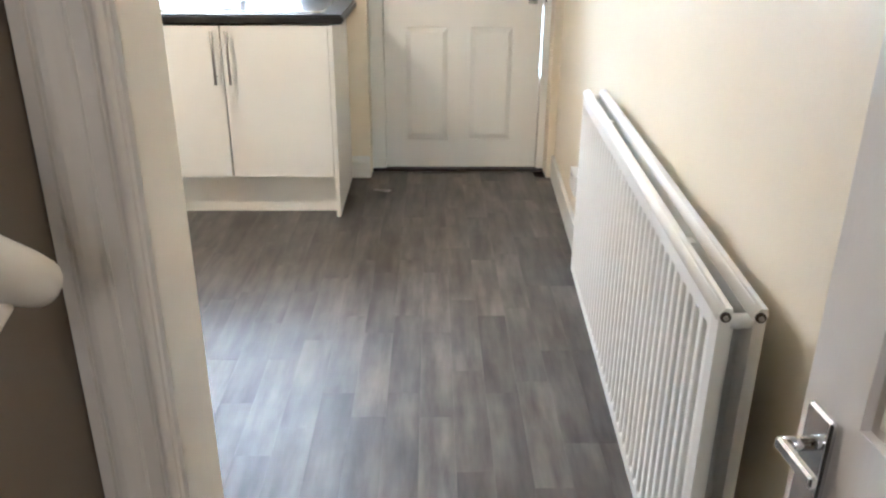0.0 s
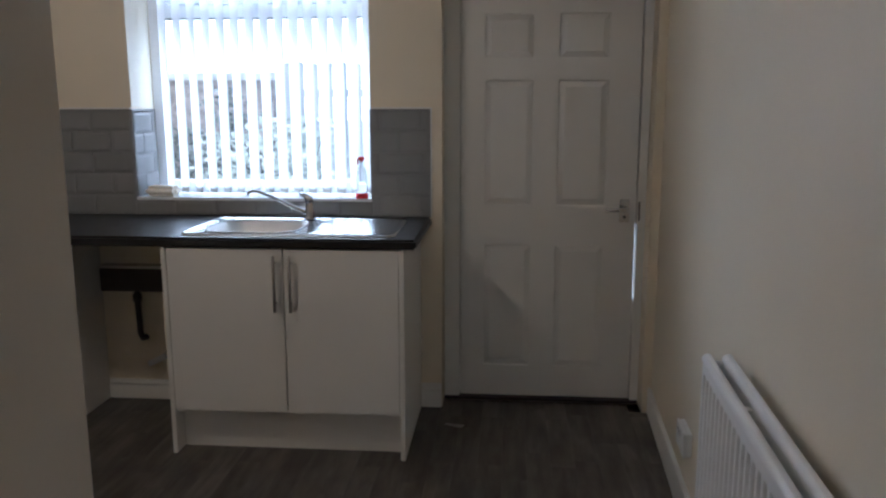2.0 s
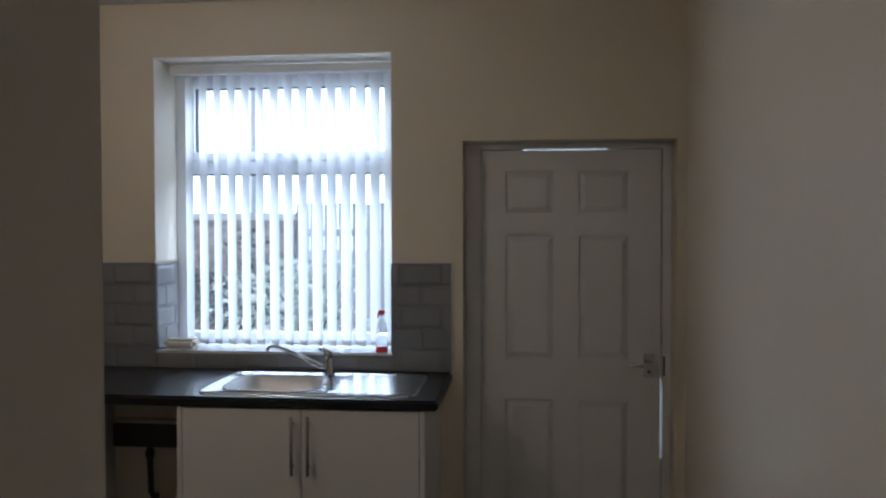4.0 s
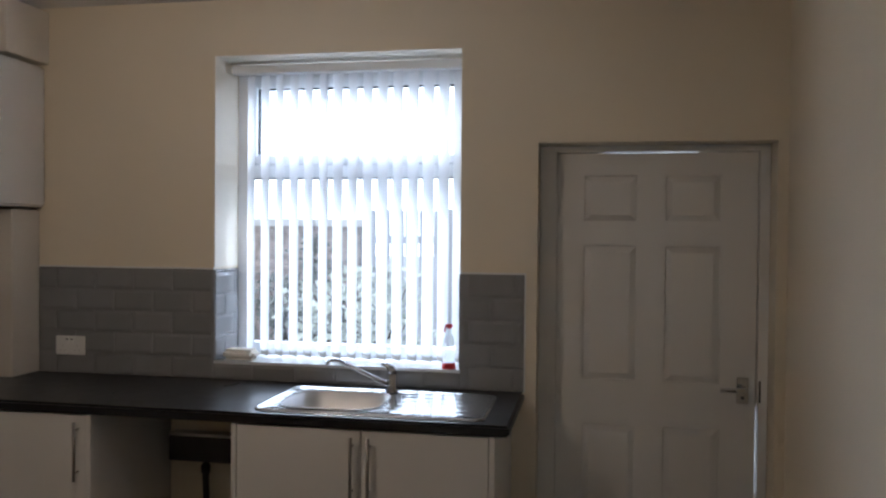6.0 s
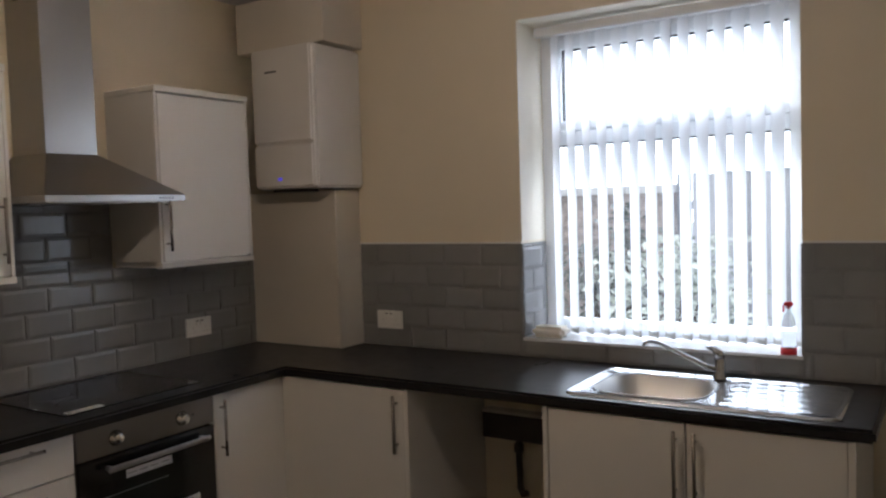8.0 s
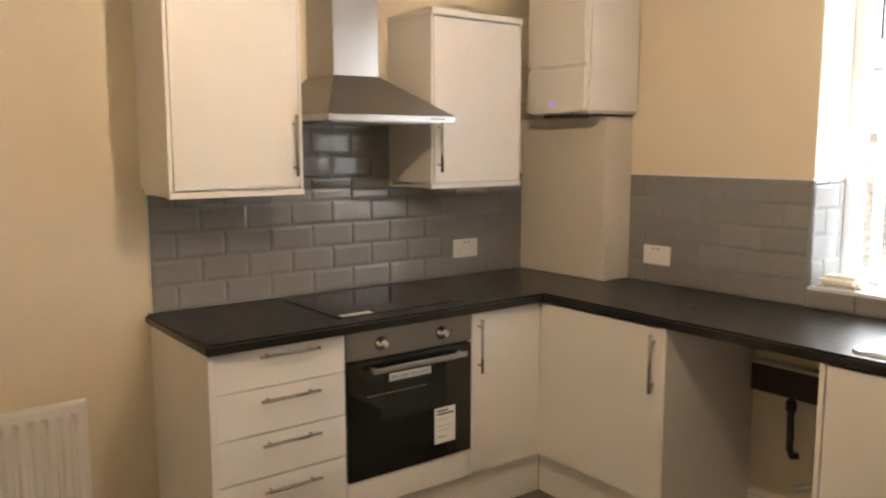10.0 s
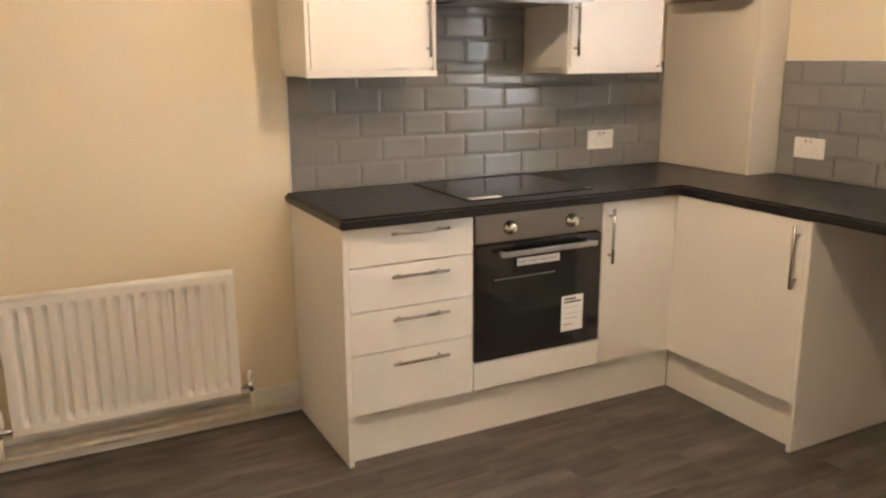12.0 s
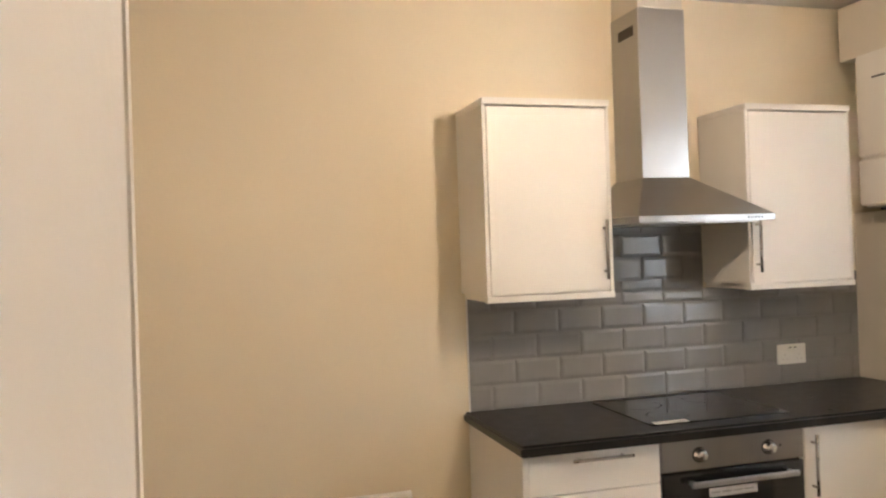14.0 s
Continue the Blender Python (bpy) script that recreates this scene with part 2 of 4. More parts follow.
def add_box(bm, x0, x1, y0, y1, z0, z1, bevel=0.0, seg=2):
    r = bmesh.ops.create_cube(bm, size=1)
    vs = r["verts"]
    for v in vs:
        v.co = ((x0 + x1) / 2 + v.co.x * (x1 - x0), (y0 + y1) / 2 + v.co.y * (y1 - y0), (z0 + z1) / 2 + v.co.z * (z1 - z0))
    if bevel:
        es = list({e for v in vs for e in v.link_edges})
        bmesh.ops.bevel(bm, geom=es, offset=bevel, segments=seg, affect="EDGES", clamp_overlap=True)
    return bm


def box(x0, x1, y0, y1, z0, z1, bevel=0.0, seg=2):
    return add_box(bmesh.new(), x0, x1, y0, y1, z0, z1, bevel, seg)


def add_tube(bm, pts, r, seg=12, caps=True):
    """A round tube along a line of points."""
    pts = [Vector(p) for p in pts]
    rings = []
    up = Vector((0.12, 0.31, 0.94)).normalized()
    for i, p in enumerate(pts):
        d = (pts[min(i + 1, len(pts) - 1)] - pts[max(i - 1, 0)]).normalized()
        u = d.cross(up)
        if u.length < 0.1:
            u = d.cross(Vector((1, 0, 0)))
        u.normalize()
        w = d.cross(u)
        rr = r[i] if isinstance(r, (list, tuple)) else r
        rings.append([bm.verts.new(p + rr * (math.cos(a) * u + math.sin(a) * w)) for a in [2 * math.pi * k / seg for k in range(seg)]])
    for a, b in zip(rings, rings[1:]):
        for k in range(seg):
            bm.faces.new((a[k], a[(k + 1) % seg], b[(k + 1) % seg], b[k]))
    if caps:
        bm.faces.new(rings[0]), bm.faces.new(rings[-1][::-1])
    return bm


def tube(pts, r, seg=12, caps=True):
    return add_tube(bmesh.new(), pts, r, seg, caps)


def spin_profile(profile, seg=24, at=(0, 0, 0)):
    """A turned solid round the z axis from pairs of radius and height."""
    bm = bmesh.new()
    rings = [[bm.verts.new((at[0] + r * math.cos(2 * math.pi * k / seg), at[1] + r * math.sin(2 * math.pi * k / seg), at[2] + z)) for k in range(seg)] for r, z in profile]
    for a, b in zip(rings, rings[1:]):
        for k in range(seg):
            bm.faces.new((a[k], a[(k + 1) % seg], b[(k + 1) % seg], b[k]))
    bm.faces.new(rings[0][::-1]), bm.faces.new(rings[-1])
    return bm


def slab_with_holes(u0, u1, v0, v1, holes, place, t0, t1):
    """A wall of some thickness with rectangular openings; place(u, v, t) gives the corner."""
    bm = bmesh.new()
    us = sorted({u0, u1, *[h[0] for h in holes], *[h[1] for h in holes]})
    vs = sorted({v0, v1, *[h[2] for h in holes], *[h[3] for h in holes]})
    solid = {}
    for i in range(len(us) - 1):
        for j in range(len(vs) - 1):
            cu, cv = (us[i] + us[i + 1]) / 2, (vs[j] + vs[j + 1]) / 2
            solid[i, j] = not any(h[0] < cu < h[1] and h[2] < cv < h[3] for h in holes)
    for (i, j), s in solid.items():
        if not s:
            continue
        a, b, c, d = us[i], us[i + 1], vs[j], vs[j + 1]
        for t in (t0, t1):
            bm.faces.new([bm.verts.new(place(*p, t)) for p in ((a, c), (b, c), (b, d), (a, d))])
        for (di, dj), (p, q) in {(-1, 0): ((a, c), (a, d)), (1, 0): ((b, c), (b, d)), (0, -1): ((a, c), (b, c)), (0, 1): ((a, d), (b, d))}.items():
            if not solid.get((i + di, j + dj), False):
                bm.faces.new([bm.verts.new(place(*p, t0)), bm.verts.new(place(*q, t0)), bm.verts.new(place(*q, t1)), bm.verts.new(place(*p, t1))])
    bmesh.ops.remove_doubles(bm, verts=bm.verts, dist=1e-5)
    return bm


def structure(name, bm, material, label, category, smooth=False):
    return tagged(link(name, bm, material, None, "", smooth), label, category, kind="structure")


# ---- structure ----
WIN = (-2.34, -1.238, 0.975, 2.318)
DOOR = (-0.925, -0.004, 0.0, 1.92)
wall_north = structure("wall_north", slab_with_holes(WX - 0.3, 0.3, -0.02, CZ, [WIN, DOOR], lambda u, v, t: (u, t, v), 0.0, 0.30), CREAM, "cream painted window wall with deep reveals", "wall")


def askew(x0, x1, y0, y1, z0, z1, bevel=0.0):
    """A box along the askew radiator wall; x is counted from its face."""
    bm = box(x0, x1, y0, y1, z0, z1, bevel)
    for v in bm.verts:
        v.co.x += EAST(v.co.y)
    return bm


wall_east = structure("wall_east", askew(0, 0.2, -5.7, 0, -0.02, CZ), CREAM, "plain cream painted wall behind the long radiator", "wall")
wall_west = structure("wall_west", box(WX - 0.2, WX, FY - 0.1, 0, -0.02, CZ), CREAM, "cream painted wall behind the cabinets", "wall")
wall_south = structure("wall_south", box(WX, -1.20, FY - 0.1, FY, -0.02, CZ), CREAM, "cream painted wall opposite the window", "wall")
bm = box(*NIB, 0, CZ)
bmesh.ops.bevel(bm, geom=[e for e in bm.edges if all(v.co.x > NIB[1] - 1e-4 and v.co.y > NIB[3] - 1e-4 for v in e.verts)], offset=0.006, segments=4, affect="EDGES")
for v in bm.verts:      # end face tilted so its unlit side stays out of the camera's view
    if v.co.y > NIB[3] - 0.01 and v.co.x > NIB[0] + 0.1:
        v.co.y -= 0.012
wall_hall_end = structure("wall_nib", bm, NIBP, "short cream wall end beside the kitchen opening", "wall", True)
wall_hall_end.data.set_sharp_from_angle(angle=radians(40))
bm = box(NIB[0] - 0.0145, NIB[0] - 0.0015, NIB[2] + 0.02, NIB[3] + 0.0012, 0, CZ - 0.001, 0.001)
for v in bm.verts:
    v.co.x -= 0.003 * math.sin(v.co.z * 2.1)
structure("corner_bead", bm, NIBP, "cracked painted bead at the end of the short wall", "trim")
wall_hall_west = structure("wall_hall_west", box(-1.20, -1.041, -5.6, NIB[2] - 0.0005, -0.02, CZ), HALLW, "hall wall beside the stairs, its shade painted into the colour", "wall")
# End wall out of view; its opening is invented to admit the fill light.
wall_hall_south = structure("wall_hall_south", slab_with_holes(-1.2, 0.0, -0.02, CZ, [(-0.85, -0.40, 1.75, 2.15)], lambda u, v, t: (u, t, v), -5.75, -5.6), HALLW, "unseen shade-dark hall end wall with an opening added for the fill lamp", "wall")
structure("lintel", box(NIB[1] + 0.001, -0.105, NIB[2], NIB[3], 2.05, CZ - 0.001), CREAM, "cream lintel over the kitchen opening", "wall")
ceiling = structure("ceiling", box(WX - 0.2, 0.3, -5.8, 0.3, CZ, CZ + 0.12), CEIL, "plain white painted ceiling", "ceiling")
floor = structure("floor", add_box(box(WX, 0.03, FY - 0.1, 0.30, -0.03, 0.0), -1.2, 0.03, -5.6, FY - 0.1, -0.03, 0.0), VINYL, "grey wood-look vinyl plank floor", "floor")


def skirting(name, x0, x1, y0, y1, h=0.12):
    bm = box(x0, x1, y0, y1, 0.002, h * 0.74, 0.004)
    dx, dy = (0.006, 0) if abs(x1 - x0) < abs(y1 - y0) else (0, 0.006)
    west = abs(x0 - WX) < 0.01
    add_box(bm, x0 + (0 if west else dx), x1 - (dx if west else 0), y0 + dy, y1, h * 0.74 + 0.0005, h, 0.004)
    return structure(name, bm, GLOSS, "white gloss painted skirting board", "skirting")


structure("skirting_east", askew(-0.018, -0.001, -5.5, -0.002, 0.002, 0.125, 0.004), GLOSS, "white gloss painted skirting board", "skirting")
skirting("skirting_west", WX + 0.001, WX + 0.02, FY, -2.036, 0.125)
skirting("skirting_north", -1.022, -0.927, -0.018, -0.001)
skirting("skirting_south", WX + 0.02, -1.21, FY + 0.001, FY + 0.018)


# ---- handles ----
def bar_handle(parent, a, b, out, r=0.006):
    """A steel bar between a and b, held off the face by two posts."""
    a, b, out = Vector(a), Vector(b), Vector(out)
    bm = tube([a + out, b + out], r)
    for f in (0.14, 0.86):
        p = a.lerp(b, f)
        add_tube(bm, [p, p + out], r * 0.75, 8)
    return part("handle", bm, BAR, parent, "satin steel bar handle", True)


# ---- window: frame, panes, blind ----
window_1 = tagged(new("window_1"), "white plastic window with a top opening light", "window", kind="structure")
FY0, FY1 = 0.235, 0.295
x0, x1, z0, z1 = WIN
x1 += 0.05      # the plaster covers part of the frame on this side
fr = box(x0, x0 + 0.06, FY0, FY1, z0, z1, 0.006)
add_box(fr, x1 - 0.06, x1, FY0, FY1, z0, z1, 0.006)
add_box(fr, x0 + 0.06, x1 - 0.06, FY0, FY1, z0, z0 + 0.06, 0.006)
add_box(fr, x0 + 0.06, x1 - 0.06, FY0, FY1, z1 - 0.06, z1, 0.006)
add_box(fr, x0 + 0.06, x1 - 0.06, FY0, FY1, 1.80, 1.86, 0.006)
part("window_frame", fr, UPVC, window_1)
sash = box(x0 + 0.062, x0 + 0.10, FY0 - 0.02, FY1 - 0.02, 1.862, z1 - 0.062, 0.006)
add_box(sash, x1 - 0.10, x1 - 0.062, FY0 - 0.02, FY1 - 0.02, 1.862, z1 - 0.062, 0.006)
add_box(sash, x0 + 0.10, x1 - 0.10, FY0 - 0.02, FY1 - 0.02, 1.862, 1.905, 0.006)
add_box(sash, x0 + 0.10, x1 - 0.10, FY0 - 0.02, FY1 - 0.02, z1 - 0.105, z1 - 0.062, 0.006)
sash_ob = part("opening_sash", sash, UPVC, window_1)
gk = box(x0 + 0.10, x0 + 0.107, FY0 + 0.005, FY1 - 0.03, 1.905, z1 - 0.105)
add_box(gk, x1 - 0.107, x1 - 0.10, FY0 + 0.005, FY1 - 0.03, 1.905, z1 - 0.105)
add_box(gk, x0 + 0.107, x1 - 0.107, FY0 + 0.005, FY1 - 0.03, z1 - 0.112, z1 - 0.105)
add_box(gk, x0 + 0.06, x1 - 0.06, FY0 + 0.01, FY1 - 0.03, 1.793, 1.80)
add_box(gk, x0 + 0.06, x0 + 0.066, FY0 + 0.01, FY1 - 0.03, z0 + 0.06, 1.793)
part("gasket", gk, RUBBER, window_1, "black rubber glazing gasket")
hb = box(-1.81, -1.76, FY0 - 0.045, FY0 - 0.02, 1.872, 1.892, 0.004)
add_box(hb, -1.84, -1.73, FY0 - 0.055, FY0 - 0.045, 1.872, 1.890, 0.004)
part("window_handle", hb, UPVC, sash_ob)
for name, a, b in (("pane", 1.905, z1 - 0.105), ("pane", z0 + 0.06, 1.80)):
    p = part(name, box(x0 + (0.10 if a > 1.8 else 0.06), x1 - (0.10 if a > 1.8 else 0.06), 0.262, 0.266, a, b), GLASS, window_1, "clear glass pane")
    p.visible_shadow = False
x1 -= 0.05
# Linings added to lighten the reveals where the window's light should fall.
part("reveal_lining", box(x0 + 0.0005, x0 + 0.004, 0.0, FY0 - 0.001, 1.392, z1 - 0.0045), REVEAL, window_1, "added reveal lining, paler cream to paint in window light")
part("reveal_lining", box(x1 - 0.004, x1 - 0.0005, 0.0, FY0 - 0.001, 1.392, z1 - 0.0045), REVEAL, window_1, "added reveal lining, paler cream to paint in window light")
part("reveal_lining", box(x0 + 0.0005, x1 - 0.0005, 0.0, FY0 - 0.001, z1 - 0.004, z1 - 0.0005), REVEAL, window_1, "added reveal lining, paler cream to paint in window light")
sill = part("window_sill", box(x0 + 0.001, x1 - 0.001, -0.006, FY0 - 0.002, z0 - 0.006, z0 + 0.006, 0.002), SILL, window_1, "glossy white tiled sill")

blind = thing("vertical_blind", "white fabric vertical blind half open in the window recess", "blind")
part("headrail", box(x0 + 0.02, x1 - 0.005, 0.125, 0.165, 2.262, 2.30, 0.004), UPVC, blind, "white blind headrail")
slat_me = None
n_sl = 15
for i in range(n_sl):
    sx = x0 + 0.103 + i * 0.0687
    if slat_me is None:
        bm = bmesh.new()
        rows_v = []
        for k in range(2):
            z = 2.258 if k == 0 else 1.005
            rows_v.append([bm.verts.new((u, 0.004 * math.cos(u / 0.041 * 1.57), z)) for u in np.linspace(-0.041, 0.041, 6)])
        for a, b in zip(range(5), range(1, 6)):
            bm.faces.new((rows_v[0][a], rows_v[0][b], rows_v[1][b], rows_v[1][a]))
        sl = part("slat", bm, CLOTH, blind, "", True)
        slat_me = sl.data
    else:
        sl = new("slat", slat_me)
        sl.parent = blind
    sl.matrix_basis = pose(sx, 0.155, 0, 0, 0, 138 + 2.0 * math.sin(i * 2.3))
    wt = part("slat_weight", box(-0.036, 0.036, -0.002, 0.002, 0.988, 1.016, 0.001), WEIGHT, sl)

def raised_panel(a, b, c, d, y, slope=0.028, rise=0.0105):
    """A raised and fielded door panel facing -y: a low field with wide sloping margins."""
    bm = bmesh.new()
    def ring(k, yy):
        return [bm.verts.new(p) for p in ((a + k, yy, c + k), (b - k, yy, c + k), (b - k, yy, d - k), (a + k, yy, d - k))]
    rs = [ring(0.004, y + 0.014), ring(0.006, y + rise), ring(slope, y + 0.001), ring(slope + 0.003, y)]
    for p, q in zip(rs, rs[1:]):
        for k in range(4):
            bm.faces.new((p[k], p[(k + 1) % 4], q[(k + 1) % 4], q[k]))
    bm.faces.new(rs[-1])
    return bm


# ---- back door ----
door_1 = tagged(new("door_1"), "closed white six-panel back door in a deep reveal", "door", kind="structure")
DX0, DX1, DZ0, DZ1, DYF = -0.848, -0.048, 0.018, 1.888, 0.136
PANELS = [(a, b, c, d) for a, b in ((-0.742, -0.520), (-0.412, -0.188)) for c, d in ((1.602, 1.797), (0.941, 1.507), (0.169, 0.757))]
leaf = slab_with_holes(DX0, DX1, DZ0, DZ1, PANELS, lambda u, v, t: (u, t, v), DYF, DYF + 0.012)
add_box(leaf, DX0, DX1, DYF + 0.012, DYF + 0.045, DZ0, DZ1)
leaf_ob = part("door_leaf", leaf, DOORW, door_1)
for a, b, c, d in PANELS:
    part("panel", raised_panel(a, b, c, d, DYF + 0.001), DOORW, leaf_ob)
jb = box(DOOR[0] + 0.002, DX0 - 0.004, 0.115, 0.20, 0, DOOR[3] - 0.002, 0.003)
add_box(jb, DX1 + 0.004, DOOR[1] - 0.002, 0.115, 0.20, 0, 0.50, 0.001)
add_box(jb, DX1 + 0.0077, DOOR[1] - 0.002, 0.115, 0.20, 0.50, 0.86, 0.001)
add_box(jb, DX1 + 0.004, DOOR[1] - 0.002, 0.115, 0.20, 0.86, DOOR[3] - 0.002, 0.001)
add_box(jb, DX0 - 0.004, -0.66, 0.115, 0.20, DZ1 + 0.004, DOOR[3] - 0.002, 0.001)
add_box(jb, -0.66, -0.28, 0.115, 0.20, DZ1 + 0.0066, DOOR[3] - 0.002, 0.001)
add_box(jb, -0.28, DX1 + 0.004, 0.115, 0.20, DZ1 + 0.004, DOOR[3] - 0.002, 0.001)
add_box(jb, DX0 - 0.004, DX0 + 0.012, DYF + 0.047, 0.20, 0.017, DZ1 + 0.004)
add_box(jb, DX1 - 0.012, DX1 + 0.004, DYF + 0.047, 0.20, 0.86, DZ1 + 0.004)
add_box(jb, DX1 - 0.012, DX1 + 0.004, DYF + 0.047, 0.20, 0.017, 0.50)
add_box(jb, DX0 + 0.012, -0.66, DYF + 0.047, 0.20, DZ1 - 0.012, DZ1 + 0.004)
add_box(jb, -0.28, DX1 - 0.012, DYF + 0.047, 0.20, DZ1 - 0.012, DZ1 + 0.004)
part("door_frame", jb, GLOSS, door_1, "white gloss door frame")
part("threshold", box(DOOR[0] + 0.003, DOOR[1] - 0.003, 0.105, 0.29, 0.0, 0.016, 0.003), DARKB, door_1, "dark worn threshold strip")
plate = box(-0.122, -0.076, DYF - 0.009, DYF - 0.0005, 0.868, 0.974, 0.003)
part("handle_plate", plate, CHROME, leaf_ob, "chrome backplate")
lev = tube([(-0.099, DYF - 0.004, 0.930), (-0.099, DYF - 0.046, 0.930), (-0.106, DYF - 0.054, 0.930), (-0.125, DYF - 0.056, 0.930), (-0.192, DYF - 0.054, 0.928)], [0.014, 0.0115, 0.011, 0.010, 0.009])
part("lever", lev, CHROME, leaf_ob, "chrome lever handle", True)
part("keyhole", tube([(-0.099, DYF - 0.0098, 0.892), (-0.099, DYF - 0.008, 0.892)], 0.007, 12), INK, leaf_ob)
part("strike_plate", box(DX1 + 0.008, DX1 + 0.016, 0.1125, 0.1148, 0.878, 0.965, 0.0008), DARKB, door_1, "dark metal lock keep")
part("latch_guard", box(DX1 + 0.006, DX1 + 0.026, 0.108, 0.1145, 1.80, 1.87, 0.003), PLASTIC, door_1, "small white alarm contact")
for z in (0.25, 1.62):
    part("hinge", tube([(DX0 - 0.002, DYF - 0.006, z), (DX0 - 0.002, DYF - 0.006, z + 0.09)], 0.006, 8), GLOSS, door_1)


# ---- base cabinets ----
def cabinet(name, label, group="kitchen base units"):
    return thing(name, label, "cabinet", group)


c = cabinet("sink_base_cabinet", "white double-door base cabinet under the steel sink")
part("body", box(-1.972, -1.043, -0.563, -0.02, 0.172, 0.735), UNIT, c)
for a, b, hx in ((-1.957, -1.496, -1.523), (-1.490, -1.044, -1.461)):
    d = part("door", box(a, b, -0.585, -0.565, 0.192, 0.855, 0.002), UNIT, c, "plain white slab door")
    bar_handle(d, (hx, -0.585, 0.612), (hx, -0.585, 0.834), (0, -0.028, 0))
part("end_panel", box(-1.041, -1.022, -0.588, -0.001, 0.002, 0.858, 0.002), UNIT, c)
part("end_panel", box(-1.978, -1.960, -0.588, -0.001, 0.002, 0.858, 0.002), UNIT, c)
part("plinth", box(-1.958, -1.043, -0.505, -0.49, 0.002, 0.168, 0.001), UNIT, c)

c = cabinet("corner_base_cabinet", "white corner base cabinet with a single door")
part("body", box(-3.188, -2.566, -0.563, -0.02, 0.172, 0.855), UNIT, c)
d = part("door", box(-3.188, -2.562, -0.585, -0.565, 0.187, 0.855, 0.002), UNIT, c, "plain white slab door")
bar_handle(d, (-2.592, -0.585, 0.612), (-2.592, -0.585, 0.834), (0, -0.028, 0))
part("end_panel", box(-2.560, -2.541, -0.588, -0.001, 0.002, 0.858, 0.002), UNIT, c)
part("plinth", box(-3.222, -2.562, -0.545, -0.53, 0.002, 0.168, 0.001), UNIT, c)

c = cabinet("narrow_base_cabinet", "narrow white base cabinet between oven and corner")
part("body", box(-3.74, -3.212, -0.952, -0.60, 0.172, 0.855), UNIT, c)
d = part("door", box(-3.210, -3.190, -0.955, -0.5655, 0.187, 0.855, 0.002), UNIT, c, "plain white slab door")
bar_handle(d, (-3.19, -0.925, 0.612), (-3.19, -0.925, 0.830), (0.028, 0, 0))

c = cabinet("drawer_cabinet", "white four-drawer base cabinet with steel bar handles")
part("body", box(-3.74, -3.212, -2.012, -1.536, 0.172, 0.855), UNIT, c)
for z0, z1, hz in ((0.722, 0.855, 0.831), (0.565, 0.718, 0.680), (0.412, 0.561, 0.528), (0.190, 0.408, 0.366)):
    d = part("drawer_front", box(-3.210, -3.190, -2.0125, -1.538, z0, z1, 0.0015), UNIT, c)
    bar_handle(d, (-3.19, -1.866, hz), (-3.19, -1.650, hz), (0.028, 0, 0), 0.0055)
part("end_panel", box(WX + 0.001, -3.187, -2.034, -2.014, 0.002, 0.858, 0.002), UNIT, c)

# ---- oven and its housing ----
c = cabinet("oven_housing", "white housing under the built-in oven")
part("filler_panel", box(-3.210, -3.190, -1.533, -0.958, 0.189, 0.292, 0.002), UNIT, c)
part("body", box(-3.74, -3.25, -1.533, -0.957, 0.172, 0.29), UNIT, c)
tagged(link("plinth", box(-3.238, -3.224, -2.0135, -0.546, 0.002, 0.168, 0.001), UNIT), "long white plinth board under the oven run", "plinth", kind="structure")
oven = thing("built_in_oven", "black glass built-in electric oven with steel control strip", "oven")
OX = -3.190
part("body", box(-3.72, OX - 0.022, -1.528, -0.962, 0.296, 0.852), BLACKP, oven)
part("control_panel", box(OX - 0.022, OX, -1.530, -0.960, 0.750, 0.855, 0.002), DARKST, oven, "brushed steel control panel")
odoor = part("oven_door", box(OX - 0.022, OX + 0.001, -1.530, -0.960, 0.298, 0.742, 0.003), BLACKG, oven, "black glass oven door")
part("inner_window", box(OX + 0.001, OX + 0.0016, -1.455, -1.035, 0.375, 0.655, 0.0), OVENW, odoor, "dark tinted oven window")
part("shelf_line", box(OX + 0.0016, OX + 0.0024, -1.45, -1.18, 0.607, 0.610), STEEL, odoor)
ohb = box(OX + 0.030, OX + 0.042, -1.442, -1.008, 0.698, 0.718, 0.004)
add_box(ohb, OX, OX + 0.032, -1.43, -1.415, 0.702, 0.714)
add_box(ohb, OX, OX + 0.032, -1.035, -1.02, 0.702, 0.714)
part("oven_handle", ohb, STEEL, odoor, "flat steel bar handle")
st = part("sticker", box(OX + 0.001, OX + 0.0022, -1.352, -1.160, 0.650, 0.680), SILVER, odoor, "silver foil sticker strip")
for k in range(4):
    part("print_bar", box(OX + 0.0022, OX + 0.0026, -1.345 + k * 0.045, -1.31 + k * 0.045, 0.663, 0.667), PALEINK, st)
st = part("energy_label", box(OX + 0.001, OX + 0.0022, -1.145, -1.042, 0.358, 0.502), PAPER, odoor, "white paper appliance label")
for k, (w, h, ob_) in enumerate(((0.055, 0.007, 0), (0.080, 0.007, 1), (0.07, 0.002, 3), (0.07, 0.002, 5), (0.07, 0.002, 6.5), (0.045, 0.005, 8.4))):
    zz = 0.492 - ob_ * 0.0125
    part("print_bar", box(OX + 0.0022, OX + 0.0026, -1.132, -1.132 + w, zz - h, zz), PALEINK if h < 0.003 else SCUFF if k > 4 else INK, st)
